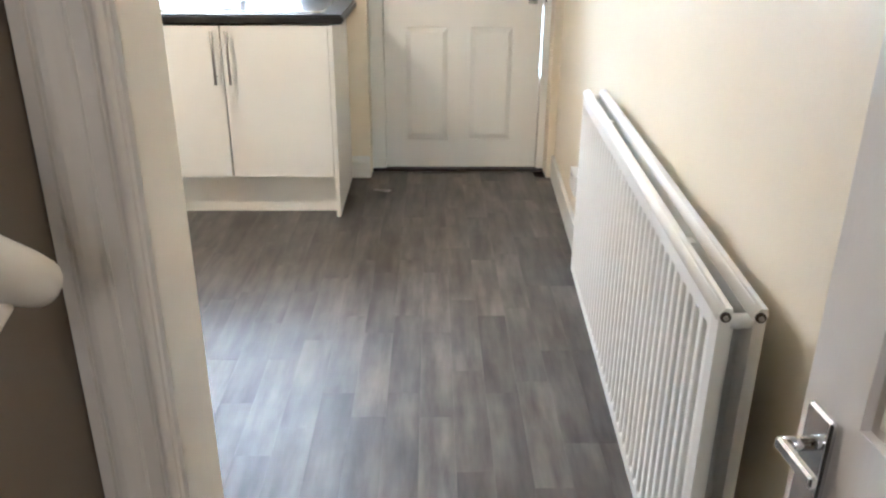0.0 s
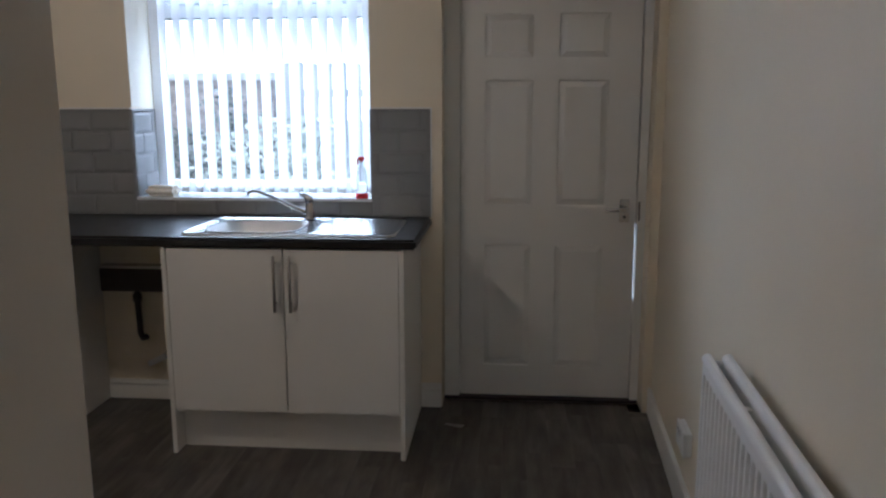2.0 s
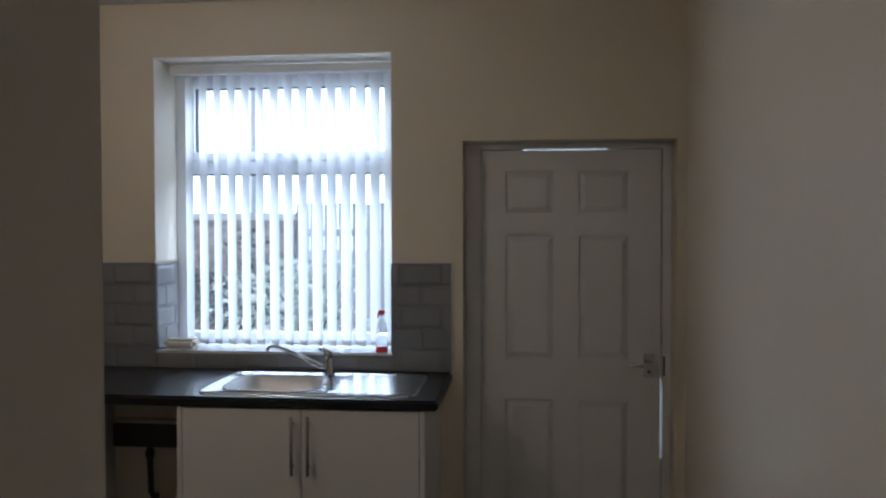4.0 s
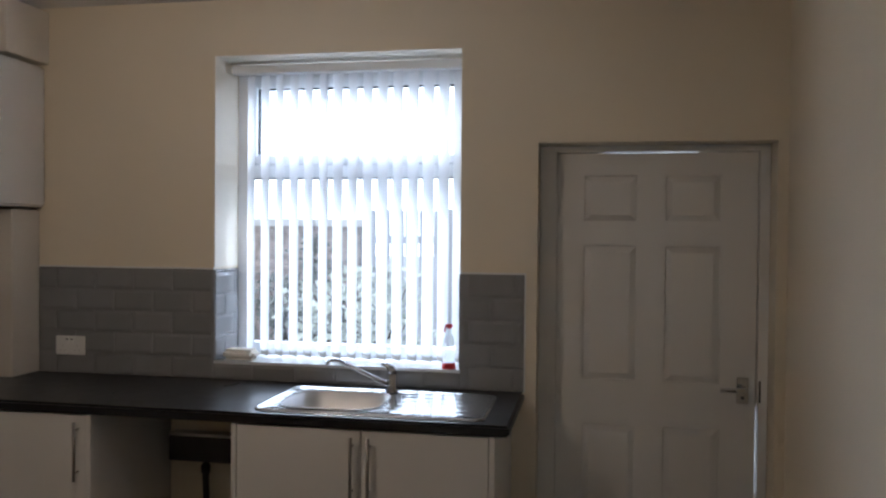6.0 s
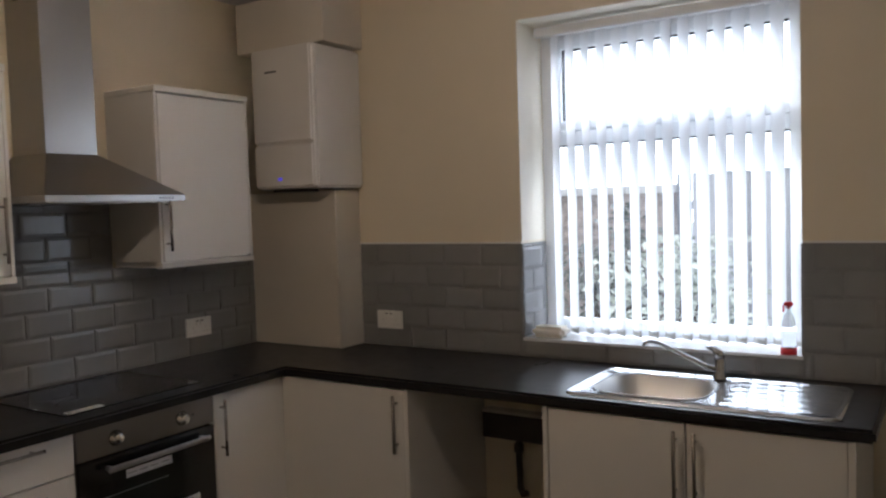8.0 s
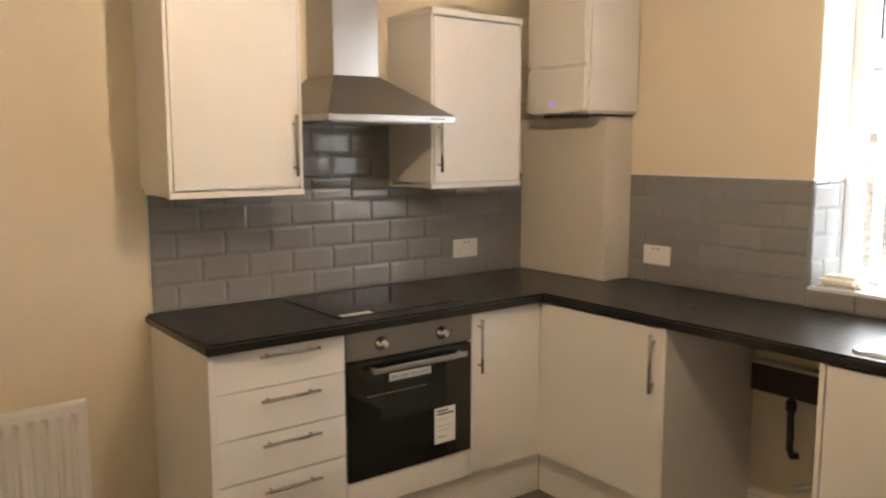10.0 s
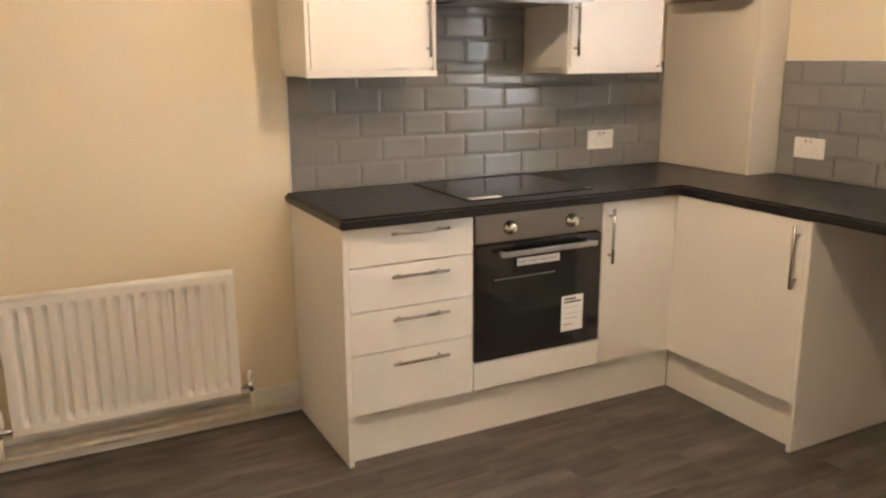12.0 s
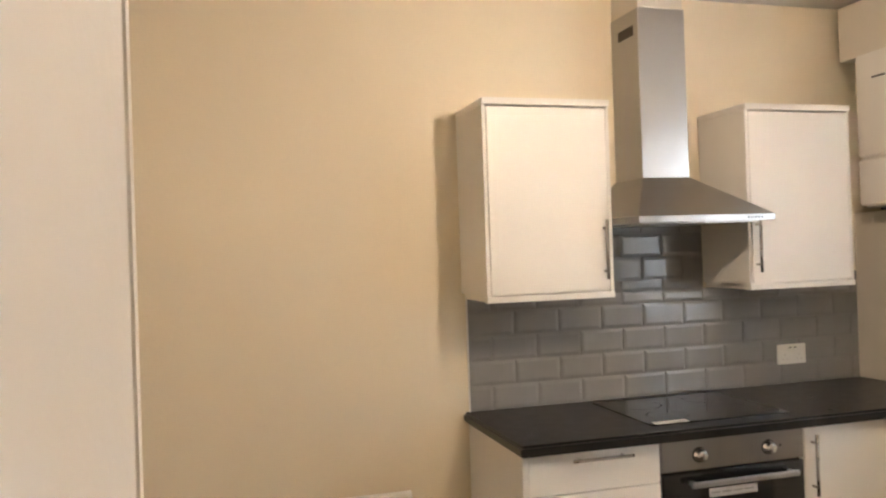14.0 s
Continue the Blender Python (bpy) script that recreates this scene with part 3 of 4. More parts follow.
for ky in (-1.385, -1.108):
    kn = spin_profile([(0.024, 0), (0.024, 0.004), (0.019, 0.006), (0.018, 0.024), (0.015, 0.027)], 20)
    bmesh.ops.transform(kn, matrix=pose(OX, ky, 0.800, 0, 90, 0), verts=kn.verts)
    # Black disc behind each knob stands in for the shadow around it.
    spun = spin_profile([(0.0270, -0.001), (0.0270, 0.0012), (0.020, 0.0014)], 20)
    bmesh.ops.transform(spun, matrix=pose(OX, ky, 0.800, 0, 90, 0), verts=spun.verts)
    part("knob_shade", spun, BLACKP, oven, "dark ring that paints in the knob's shadow", True)
    k_ob = part("knob", kn, KNOB, oven, "round steel knob", True)
    part("pointer", box(OX + 0.0265, OX + 0.029, ky - 0.0025, ky + 0.0025, 0.787, 0.813, 0.0008), STEEL, k_ob)
part("indicator", box(OX, OX + 0.0015, -1.062, -1.054, 0.798, 0.806, 0.0005), INK, oven)

# ---- worktop ----
bm = bmesh.new()
out = [(WX, 0), (WX, -2.052), (-3.150, -2.052), (-3.150, -0.600), (-0.972, -0.600), (-0.972, 0)]
SINK = (-1.890, -1.435, -0.530, -0.140)
bot = [bm.verts.new((x, y, 0.861)) for x, y in out]
f = bm.faces.new(bot)
ext = bmesh.ops.extrude_face_region(bm, geom=[f])
for v in [g for g in ext["geom"] if isinstance(g, bmesh.types.BMVert)]:
    v.co.z = WT
bm.edges.ensure_lookup_table()
front = [e for e in bm.edges if all(v.co.z > 0.89 or v.co.z < 0.87 for v in e.verts) and abs(e.verts[0].co.z - e.verts[1].co.z) < 1e-4
         and (min(v.co.y for v in e.verts) < -0.5 and (abs(e.verts[0].co.x - e.verts[1].co.x) < 1e-3 and e.verts[0].co.x > -3.2 or abs(e.verts[0].co.y - e.verts[1].co.y) < 1e-3))]
bmesh.ops.bevel(bm, geom=front, offset=0.009, segments=4, affect="EDGES")
worktop = tagged(link("worktop", bm, TOP), "black grained laminate L-shaped worktop", "worktop")
cutter = bpy.data.meshes.new("cut")
cb = box(SINK[0] + 0.02, SINK[1] - 0.02, SINK[2] + 0.02, SINK[3] - 0.02, 0.8, 1.0)
cb.to_mesh(cutter)
cb.free()
cut_ob = new("cutter", cutter)
mod = worktop.modifiers.new("hole", "BOOLEAN")
mod.operation, mod.object, mod.solver = "DIFFERENCE", cut_ob, "EXACT"
dg = bpy.context.evaluated_depsgraph_get()
done = bpy.data.meshes.new_from_object(worktop.evaluated_get(dg))
worktop.modifiers.clear()
worktop.data = done
bpy.data.objects.remove(cut_ob)

# ---- hob ----
hob = tagged(link("hob", box(-3.690, -3.235, -1.535, -0.975, WT + 0.0005, WT + 0.0055, 0.002), HOBG), "black ceramic glass hob set into the worktop", "hob")
part("sticker", box(-3.275, -3.235, -1.515, -1.385, WT + 0.0056, WT + 0.0062), PAPER, hob, "white paper sticker")
for hx, hy, hr in ((-3.57, -1.40, 0.09), (-3.36, -1.40, 0.075), (-3.57, -1.12, 0.075), (-3.36, -1.12, 0.09)):
    bm = bmesh.new()
    seg = 32
    rin = [bm.verts.new((hx + (hr - 0.002) * math.cos(a), hy + (hr - 0.002) * math.sin(a), WT + 0.0058)) for a in np.linspace(0, 2 * math.pi, seg, endpoint=False)]
    rou = [bm.verts.new((hx + hr * math.cos(a), hy + hr * math.sin(a), WT + 0.0058)) for a in np.linspace(0, 2 * math.pi, seg, endpoint=False)]
    for k in range(seg):
        bm.faces.new((rin[k], rou[k], rou[(k + 1) % seg], rin[(k + 1) % seg]))
    part("zone_ring", bm, DARKB, hob)


# ---- sink ----
def rounded(x0, x1, y0, y1, r, n=6):
    pts = []
    for cx, cy, a0 in ((x1 - r, y1 - r, 0), (x0 + r, y1 - r, 90), (x0 + r, y0 + r, 180), (x1 - r, y0 + r, 270)):
        for k in range(n + 1):
            a = radians(a0 + 90 * k / n)
            pts.append((cx + r * math.cos(a), cy + r * math.sin(a)))
    return pts


def rings_mesh(rings):
    bm = bmesh.new()
    vs = [[bm.verts.new((x, y, z)) for x, y in pts] for pts, z in rings]
    n = len(vs[0])
    for a, b in zip(vs, vs[1:]):
        for k in range(n):
            bm.faces.new((a[k], a[(k + 1) % n], b[(k + 1) % n], b[k]))
    bm.faces.new(vs[-1])
    return bm


sink = thing("kitchen_sink", "stainless steel single bowl sink with ribbed drainer", "sink")
SX0, SX1, SY0, SY1 = -1.918, -1.064, -0.556, -0.106
bx = (-1.862, -1.466, -0.502, -0.172)
bowl = rings_mesh([(rounded(*bx, 0.10), WT + 0.0045), (rounded(bx[0] + .006, bx[1] - .006, bx[2] + .006, bx[3] - .006, 0.096), WT + 0.002),
                   (rounded(bx[0] + .02, bx[1] - .02, bx[2] + .02, bx[3] - .02, 0.088), WT - 0.12), (rounded(bx[0] + .05, bx[1] - .05, bx[2] + .05, bx[3] - .05, 0.065), WT - 0.15)])
part("bowl", bowl, BOWL, sink, "", True)
# deck: a pressed sheet with a raised lip, cut out round the bowl
bm = bmesh.new()
lip = [(0.0, 0.0005), (0.003, 0.006), (0.008, 0.0085), (0.014, 0.0075), (0.019, 0.0045)]
loops = [[bm.verts.new((x, y, WT + z)) for x, y in rounded(SX0 + k, SX1 - k, SY0 + k, SY1 - k, 0.045 - k)] for k, z in lip]
n = len(loops[0])
for a, b in zip(loops, loops[1:]):
    for k in range(n):
        bm.faces.new((a[k], a[(k + 1) % n], b[(k + 1) % n], b[k]))
vi = [bm.verts.new((x, y, WT + 0.0045)) for x, y in rounded(*bx, 0.10)]
ring_edges = [bm.edges.get((loops[-1][k], loops[-1][(k + 1) % n])) for k in range(n)] + [bm.edges.new((vi[k], vi[(k + 1) % n])) for k in range(n)]
bmesh.ops.triangle_fill(bm, use_beauty=True, edges=ring_edges)
deck = part("deck", bm, SINKS, sink, "bright steel rim", True)
deck.data.set_sharp_from_angle(angle=radians(35))
bead = tube([(x, y, WT + 0.006) for x, y in rounded(*bx, 0.10) + rounded(*bx, 0.10)[:1]], 0.0035, 8, False)
part("bowl_edge", bead, SINKS, sink, "", True)
# drainer: five broad ribs falling towards the bowl
bm = bmesh.new()
ys, xs = np.linspace(-0.505, -0.150, 61), np.linspace(-1.425, -1.085, 13)
grid = []
for x in xs:
    fade = min(1.0, (x + 1.426) / 0.05, (-1.084 - x) / 0.03)
    grid.append([bm.verts.new((x + 0.03 * max(0.0, 0.5 - k / 60) * (1 if x < -1.3 else 0), y, WT + 0.0048 + 0.0052 * max(0.0, fade) * (0.5 - 0.5 * math.cos(2 * math.pi * 5 * k / 60)) ** 0.7)) for k, y in enumerate(ys)])
for a, b in zip(grid, grid[1:]):
    for k in range(60):
        bm.faces.new((a[k], a[k + 1], b[k + 1], b[k]))
part("drainer", bm, SINKS, sink, "ribbed steel drainer", True)
part("waste", spin_profile([(0.036, 0), (0.036, 0.002), (0.028, 0.003), (0.02, 0.001)], 20, (-1.66, -0.335, WT - 0.149)), CHROME, sink)
tap = thing("mixer_tap", "chrome mixer tap with a long swivel spout", "tap")
TX, TY = -1.492, -0.145
part("base", spin_profile([(0.026, 0), (0.026, 0.006), (0.020, 0.012), (0.0185, 0.070), (0.017, 0.076)], 24, (TX, TY, WT + 0.007)), CHROME, tap, "", True)
part("spout", tube([(TX, TY, WT + 0.035), (TX - 0.05, TY - 0.02, WT + 0.055), (TX - 0.14, TY - 0.055, WT + 0.105), (TX - 0.20, TY - 0.08, WT + 0.137), (TX - 0.225, TY - 0.09, WT + 0.141), (TX - 0.240, TY - 0.095, WT + 0.132), (TX - 0.242, TY - 0.096, WT + 0.120)], [0.011, 0.0105, 0.009, 0.008, 0.008, 0.008, 0.009]), CHROME, tap, "", True)
part("lever", tube([(TX, TY, WT + 0.080), (TX - 0.003, TY, WT + 0.100), (TX - 0.022, TY + 0.004, WT + 0.114), (TX - 0.045, TY + 0.008, WT + 0.118)], [0.020, 0.018, 0.011, 0.007]), CHROME, tap, "", True)

# ---- wall cabinets ----
def wall_cabinet(y0, y1, hy, label):
    c = thing("wall_cabinet", label, "cabinet", "wall cabinets")
    z0, z1 = 1.337, 2.062
    part("body", box(WX + 0.001, -3.457, y0 + 0.0145, y1 - 0.0145, z0 + 0.002, z1 - 0.028), UNIT, c)
    for a in (y0 + 0.001, y1 - 0.014):
        part("side_panel", box(WX + 0.001, -3.438, a, a + 0.013, z0 + 0.0235, z1 - 0.0255, 0.0015), UNIT, c)
    part("cornice", box(WX + 0.001, -3.430, y0, y1, z1 - 0.024, z1, 0.002), UNIT, c)
    part("pelmet", box(-3.470, -3.432, y0, y1, z0, z0 + 0.022, 0.002), UNIT, c)
    d = part("door", box(-3.455, -3.436, y0 + 0.0165, y1 - 0.0165, z0 + 0.028, z1 - 0.031, 0.002), UNIT, c, "plain white slab door")
    bar_handle(d, (-3.436, hy, 1.405), (-3.436, hy, 1.622), (0.028, 0, 0))
    return c


wall_cabinet(-2.047, -1.553, -1.590, "white wall cabinet above the drawers, handle beside the hood")
wall_cabinet(-0.972, -0.478, -0.938, "white wall cabinet between the hood and boiler")

# ---- cooker hood ----
hood = thing("cooker_hood", "brushed steel chimney cooker hood", "cooker hood")
HY0, HY1, HX, HZ = -1.545, -0.985, -3.262, 1.603
CH = (-1.365, -1.160, -3.535)
bm = bmesh.new()
lo = [bm.verts.new(p) for p in ((WX + 0.001, HY0, HZ + 0.022), (HX, HY0, HZ + 0.022), (HX, HY1, HZ + 0.022), (WX + 0.001, HY1, HZ + 0.022))]
hi = [bm.verts.new(p) for p in ((WX + 0.001, CH[0], 1.785), (CH[2], CH[0], 1.785), (CH[2], CH[1], 1.785), (WX + 0.001, CH[1], 1.785))]
bm.faces.new(lo), bm.faces.new(hi)
for k in range(4):
    bm.faces.new((lo[k], lo[(k + 1) % 4], hi[(k + 1) % 4], hi[k]))
# Canopy coloured darker than the flue, in place of the dark room's reflection.
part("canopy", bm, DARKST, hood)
part("lip", box(WX + 0.001, HX + 0.002, HY0, HY1, HZ, HZ + 0.021, 0.002), STEEL, hood)
part("filter", box(WX + 0.05, HX - 0.05, HY0 + 0.04, HY1 - 0.04, HZ - 0.004, HZ - 0.0005), BAR, hood, "grey metal grease filter")
for k in range(5):
    part("button", box(HX + 0.002, HX + 0.005, -1.105 + k * 0.014, -1.097 + k * 0.014, HZ + 0.007, HZ + 0.014, 0.001), INK, hood)
chim = part("chimney", box(WX + 0.001, CH[2], CH[0], CH[1], 1.785, 2.445, 0.0015), STEEL, hood, "tall brushed steel flue cover")
part("vent_slot", box(WX + 0.06, CH[2] - 0.035, CH[0] - 0.001, CH[0] + 0.002, 2.345, 2.385), DARKB, chim)
tagged(link("duct_boxing", box(WX + 0.001, CH[2] - 0.004, CH[0] + 0.004, CH[1] - 0.004, 2.446, CZ - 0.001, 0.002), BOX), "white boxing between hood flue and ceiling", "trim", kind="structure")

# ---- boiler and boxing ----
BX0, BX1, BY = -3.537, -3.168, -0.352
boiler = thing("combi_boiler", "white wall-hung gas boiler with a small blue display", "boiler")
part("casing", box(BX0, BX1, BY + 0.02, -0.001, 1.652, 2.292, 0.012, 3), BOILW, boiler)
part("front_cover", box(BX0 + 0.004, BX1 - 0.004, BY, BY + 0.019, 1.860, 2.288, 0.008, 3), BOILW, boiler)
flap = part("control_flap", box(BX0 + 0.004, BX1 - 0.004, BY, BY + 0.019, 1.658, 1.852, 0.008, 3), BOILW, boiler)
part("display", box(-3.385, -3.363, BY - 0.002, BY + 0.001, 1.690, 1.702, 0.001), BLUE, flap, "small lit blue display")
part("maker_mark", box(-3.445, -3.375, BY - 0.001, BY + 0.002, 2.178, 2.186), INK, boiler, "small dark maker mark")
part("underside", box(BX0 + 0.06, BX1 - 0.12, BY + 0.05, -0.186, 1.638, 1.651, 0.004), BLACKP, boiler)
tagged(link("boiler_top_boxing", box(-3.690, -3.150, -0.282, -0.001, 2.303, 2.538, 0.003), BOX), "white boxing above the boiler", "trim", kind="structure")
tagged(link("pipe_boxing", box(WX + 0.001, -3.200, -0.180, -0.001, WT + 0.001, 1.640, 0.003), BOX), "white pipe boxing standing on the worktop", "trim", kind="structure")


# ---- sockets ----
def socket(m, label, box_depth=0.0):
    """A double switched socket facing -y; box_depth lifts it off the wall on a surface box."""
    s = thing("double_socket", label, "socket", "wall sockets")
    f = -box_depth
    if box_depth:
        part("back_box", box(-0.071, 0.071, f, -0.0005, -0.041, 0.041, 0.004), PLASTIC, s)
    part("plate", box(-0.073, 0.073, f - 0.010, f - 0.0005, -0.043, 0.043, 0.003), PLASTIC, s)
    for sx in (-0.036, 0.036):
        kx = sx + (0.024 if sx < 0 else -0.024)
        sw = part("switch", box(kx - 0.008, kx + 0.008, f - 0.015, f - 0.009, 0.010, 0.034, 0.002), PLASTIC, s)
        part("switch_mark", box(kx - 0.006, kx + 0.006, f - 0.0156, f - 0.0145, 0.027, 0.032), INK, sw, "dark switch marking")
        for dx, dz, w, h in ((0, -0.002, 0.004, 0.009), (-0.011, -0.022, 0.008, 0.004), (0.011, -0.022, 0.008, 0.004)):
            part("pin_shutter", box(sx + dx - w / 2, sx + dx + w / 2, f - 0.0106, f - 0.0095, dz - h / 2, dz + h / 2), SHUTTER, s)
    s.matrix_basis = m
    return s


socket(pose(-3.032, -0.010, 1.026, 0, 0, 0), "white double socket on the grey tiles by the window")
socket(pose(WX + 0.010, -0.552, 1.030, 0, 0, 90), "white double socket on the grey tiles by the hob")
socket(pose(EAST(-0.94), -0.94, 0.292, 0, 0, -90 - EAST_TURN), "white double socket on a surface box low on the cream wall", 0.020)



# ---- radiators ----
def flute_panel(bm, w, h, y, pitch, depth=0.018):
    """A pressed radiator panel whose front faces -y."""
    n = max(2, round((w - 0.05) / pitch))
    us, ds = [0, 0.018], [0.004, 0]
    p = (w - 0.05) / n
    for k in range(n):
        a = 0.025 + k * p
        us += [a + p * q for q in (0.15, 0.22, 0.31, 0.40, 0.60, 0.69, 0.78, 0.85)]
        ds += [depth * q for q in (0, 0.12, 0.50, 0.90, 0.90, 0.50, 0.12, 0)]
    us += [w - 0.018, w]
    ds += [0, 0.004]
    rows = [(0, 0.006), (0.012, 0), (0.035, 0), (0.058, 1), (h - 0.062, 1), (h - 0.040, 0), (h - 0.010, 0), (h, 0.008)]
    grid = []
    for z, f in rows:
        grid.append([bm.verts.new((u, y + (f if 0 < f < 1 else 0) + (d if f == 1 else (0.004 if d == 0.004 else 0)), z)) for u, d in zip(us, ds)])
    for a, b in zip(grid, grid[1:]):
        for k in range(len(us) - 1):
            bm.faces.new((a[k], a[k + 1], b[k + 1], b[k]))
    back = [bm.verts.new((u, y + 0.021, z)) for z in (0, h) for u in (0, w)]
    bm.faces.new((back[0], back[1], back[3], back[2]))
    bm.faces.new([*grid[0], back[1], back[0]]), bm.faces.new([*grid[-1], back[3], back[2]])
    bm.faces.new([g[0] for g in grid] + [back[2], back[0]]), bm.faces.new([g[-1] for g in grid] + [back[3], back[1]])


def radiator(name, label, m, w, h, z, pitch, double):
    r = thing(name, label, "radiator")
    y, gap_ = (-0.110, 0.048) if double else (-0.105, 0)
    bm = bmesh.new()
    flute_panel(bm, w, h, y, pitch)
    bmesh.ops.translate(bm, verts=bm.verts, vec=(0, 0, z))
    part("front_panel", bm, RADW, r, "pressed white steel panel")
    part("top_rail", tube([(0.004, y + 0.012, z + h - 0.012), (w - 0.004, y + 0.012, z + h - 0.012)], 0.0125, 12), RADW, r, "", True)
    if double:
        bm = bmesh.new()
        flute_panel(bm, w, h, y + gap_, pitch)
        bmesh.ops.translate(bm, verts=bm.verts, vec=(0, 0, z))
        part("back_panel", bm, RADW, r, "pressed white steel panel")
        part("top_rail", tube([(0.004, y + gap_ + 0.012, z + h - 0.012), (w - 0.004, y + gap_ + 0.012, z + h - 0.012)], 0.0125, 12), RADW, r, "", True)
        for u in (0.30, w - 0.30):
            part("bracket", box(u - 0.012, u + 0.012, y + 0.022, y + gap_ + 0.004, z + h - 0.03, z + h - 0.022), RADW, r)
        for u in (0.012, w - 0.012):
            for zz in (0.02, h - 0.025):
                part("end_pipe", tube([(u, y + 0.012, z + zz), (u, y + gap_ + 0.012, z + zz)], 0.011, 10), RADW, r, "", True)
        for yy in (y + 0.012, y + gap_ + 0.012):
            for u, s in ((0.002, -1), (w - 0.002, 1)):
                part("plug", tube([(u, yy, z + h - 0.0125), (u + s * 0.006, yy, z + h - 0.0125)], 0.0075, 12), DARKB, r, "dark end plug")
                part("bleed_screw", tube([(u + s * 0.006, yy, z + h - 0.0125), (u + s * 0.009, yy, z + h - 0.0125)], 0.0038, 10), BAR, r, "steel bleed screw")
    bm = bmesh.new()
    u = 0.03
    yb = y + (0.024 if double else 0.022)
    while u < w - 0.03:
        add_box(bm, u, u + 0.001, yb, yb + (0.018 if double else 0.038), z + 0.04, z + h - 0.04)
        u += 0.02
    part("convector", bm, RADW, r)["kind"] = "stuff"
    part("wall_bracket", box(w * 0.2, w * 0.2 + 0.03, y + (0.065 if double else 0.02), -0.001, z + 0.1, z + h - 0.06), RADW, r)
    part("wall_bracket", box(w * 0.8, w * 0.8 + 0.03, y + (0.065 if double else 0.02), -0.001, z + 0.1, z + h - 0.06), RADW, r)
    # valves on short tails, with pipes down to the floor
    for u, s, trv in (((w, 1, False),) if double else ((0, -1, True), (w, 1, False))):
        yv = y + (0.035 if double else 0.012)
        part("valve_tail", tube([(u + s * -0.005, yv, z + 0.03), (u + s * 0.045, yv, z + 0.03)], 0.009, 10), CHROME, r, "", True)
        part("valve_body", tube([(u + s * 0.04, yv, z + 0.012), (u + s * 0.04, yv, z + 0.05)], 0.012, 12), CHROME, r, "", True)
        cap = spin_profile([(0.017, 0), (0.019, 0.01), (0.017, 0.055), (0.012, 0.062)] if trv else [(0.010, 0), (0.013, 0.006), (0.011, 0.04), (0.008, 0.043)], 16, (u + s * 0.04, yv, z + 0.05))
        part("valve_cap", cap, PLASTIC, r, "white plastic valve cap", True)
        part("pipe", tube([(u + s * 0.04, yv, z + 0.012), (u + s * 0.04, yv, 0.001 if double else 0.088)], 0.0075, 10), COPPER, r, "", True)
    r.matrix_basis = m
    return r


radiator("double_radiator", "long white double panel radiator on the cream wall", pose(EAST(-1.621), -1.621, 0, 0, 0, -90 - EAST_TURN), 1.434, 0.60, 0.208, 0.0400, True)
radiator("single_radiator", "white single panel radiator beside the drawer cabinet", pose(WX, -3.063, 0, 0, 0, 90), 0.772, 0.50, 0.150, 0.0450, False)
pipes = thing("heating_pipe", "painted heating pipe running along the skirting board", "pipe")
part("pipe_run", tube([(WX + 0.036, -2.037, 0.052), (WX + 0.036, -3.12, 0.052), (WX + 0.036, -3.30, 0.056)], 0.011, 12), COPPER, pipes, "", True)
part("pipe_run", tube([(WX + 0.034, -2.25, 0.082), (WX + 0.034, -3.30, 0.082)], 0.008, 10), COPPER, pipes, "", True)

part("pipe_bend", tube([(WX + 0.022, -3.235, 0.215), (WX + 0.030, -3.235, 0.17), (WX + 0.036, -3.215, 0.125), (WX + 0.038, -3.17, 0.102), (WX + 0.036, -3.10, 0.098)], 0.009, 10), COPPER, pipes, "", True)
part("pipe_bend", tube([(WX + 0.022, -3.265, 0.215), (WX + 0.032, -3.265, 0.15), (WX + 0.038, -3.24, 0.105), (WX + 0.038, -3.19, 0.080), (WX + 0.036, -3.12, 0.076)], 0.009, 10), COPPER, pipes, "", True)
bm = bmesh.new()
rg = random.Random(4)
grid = [[bm.verts.new((-0.90 + 0.015 * i_ + 0.010 * j_, -0.215 + 0.011 * j_ - 0.006 * i_, 0.002 + rg.uniform(0, 0.006))) for i_ in range(6)] for j_ in range(3)]
for ra, rb in zip(grid, grid[1:]):
    for k in range(5):
        bm.faces.new((ra[k], ra[k + 1], rb[k + 1], rb[k]))
bmesh.ops.solidify(bm, geom=bm.faces[:], thickness=0.0012)
tagged(link("paper_scrap", bm, SCUFF), "crumpled grey paper scrap lying on the floor", "scrap")

# ---- in the appliance gap ----
gap = thing("service_panel", "dark brown service panel in the appliance gap", "panel")
part("board", box(-2.520, -1.982, -0.060, -0.001, 0.545, 0.655, 0.003), DARKB, gap)
part("top_edge", box(-2.520, -1.982, -0.066, -0.001, 0.656, 0.668, 0.002), BOX, gap)
waste = thing("waste_pipe", "dark washing machine waste pipe on the wall", "pipe")
part("standpipe", tube([(-2.345, -0.06, 0.544), (-2.345, -0.06, 0.46), (-2.342, -0.06, 0.40), (-2.340, -0.065, 0.35), (-2.322, -0.075, 0.325), (-2.302, -0.075, 0.335)], 0.014, 10), DARKB, waste, "", True)
part("collar", tube([(-2.345, -0.06, 0.50), (-2.345, -0.06, 0.535)], 0.020, 12), DARKB, waste, "", True)
valve = thing("washing_machine_valve", "small white supply valve with a pipe", "valve")
part("pipe", tube([(-2.24, -0.001, 0.24), (-2.24, -0.05, 0.24), (-2.25, -0.06, 0.225)], 0.009, 10), COPPER, valve, "", True)
part("tap_body", tube([(-2.31, -0.058, 0.195), (-2.23, -0.058, 0.235)], 0.014, 10), PLASTIC, valve, "", True)
skirting("skirting_gap", -2.540, -1.980, -0.016, -0.001, 0.10)

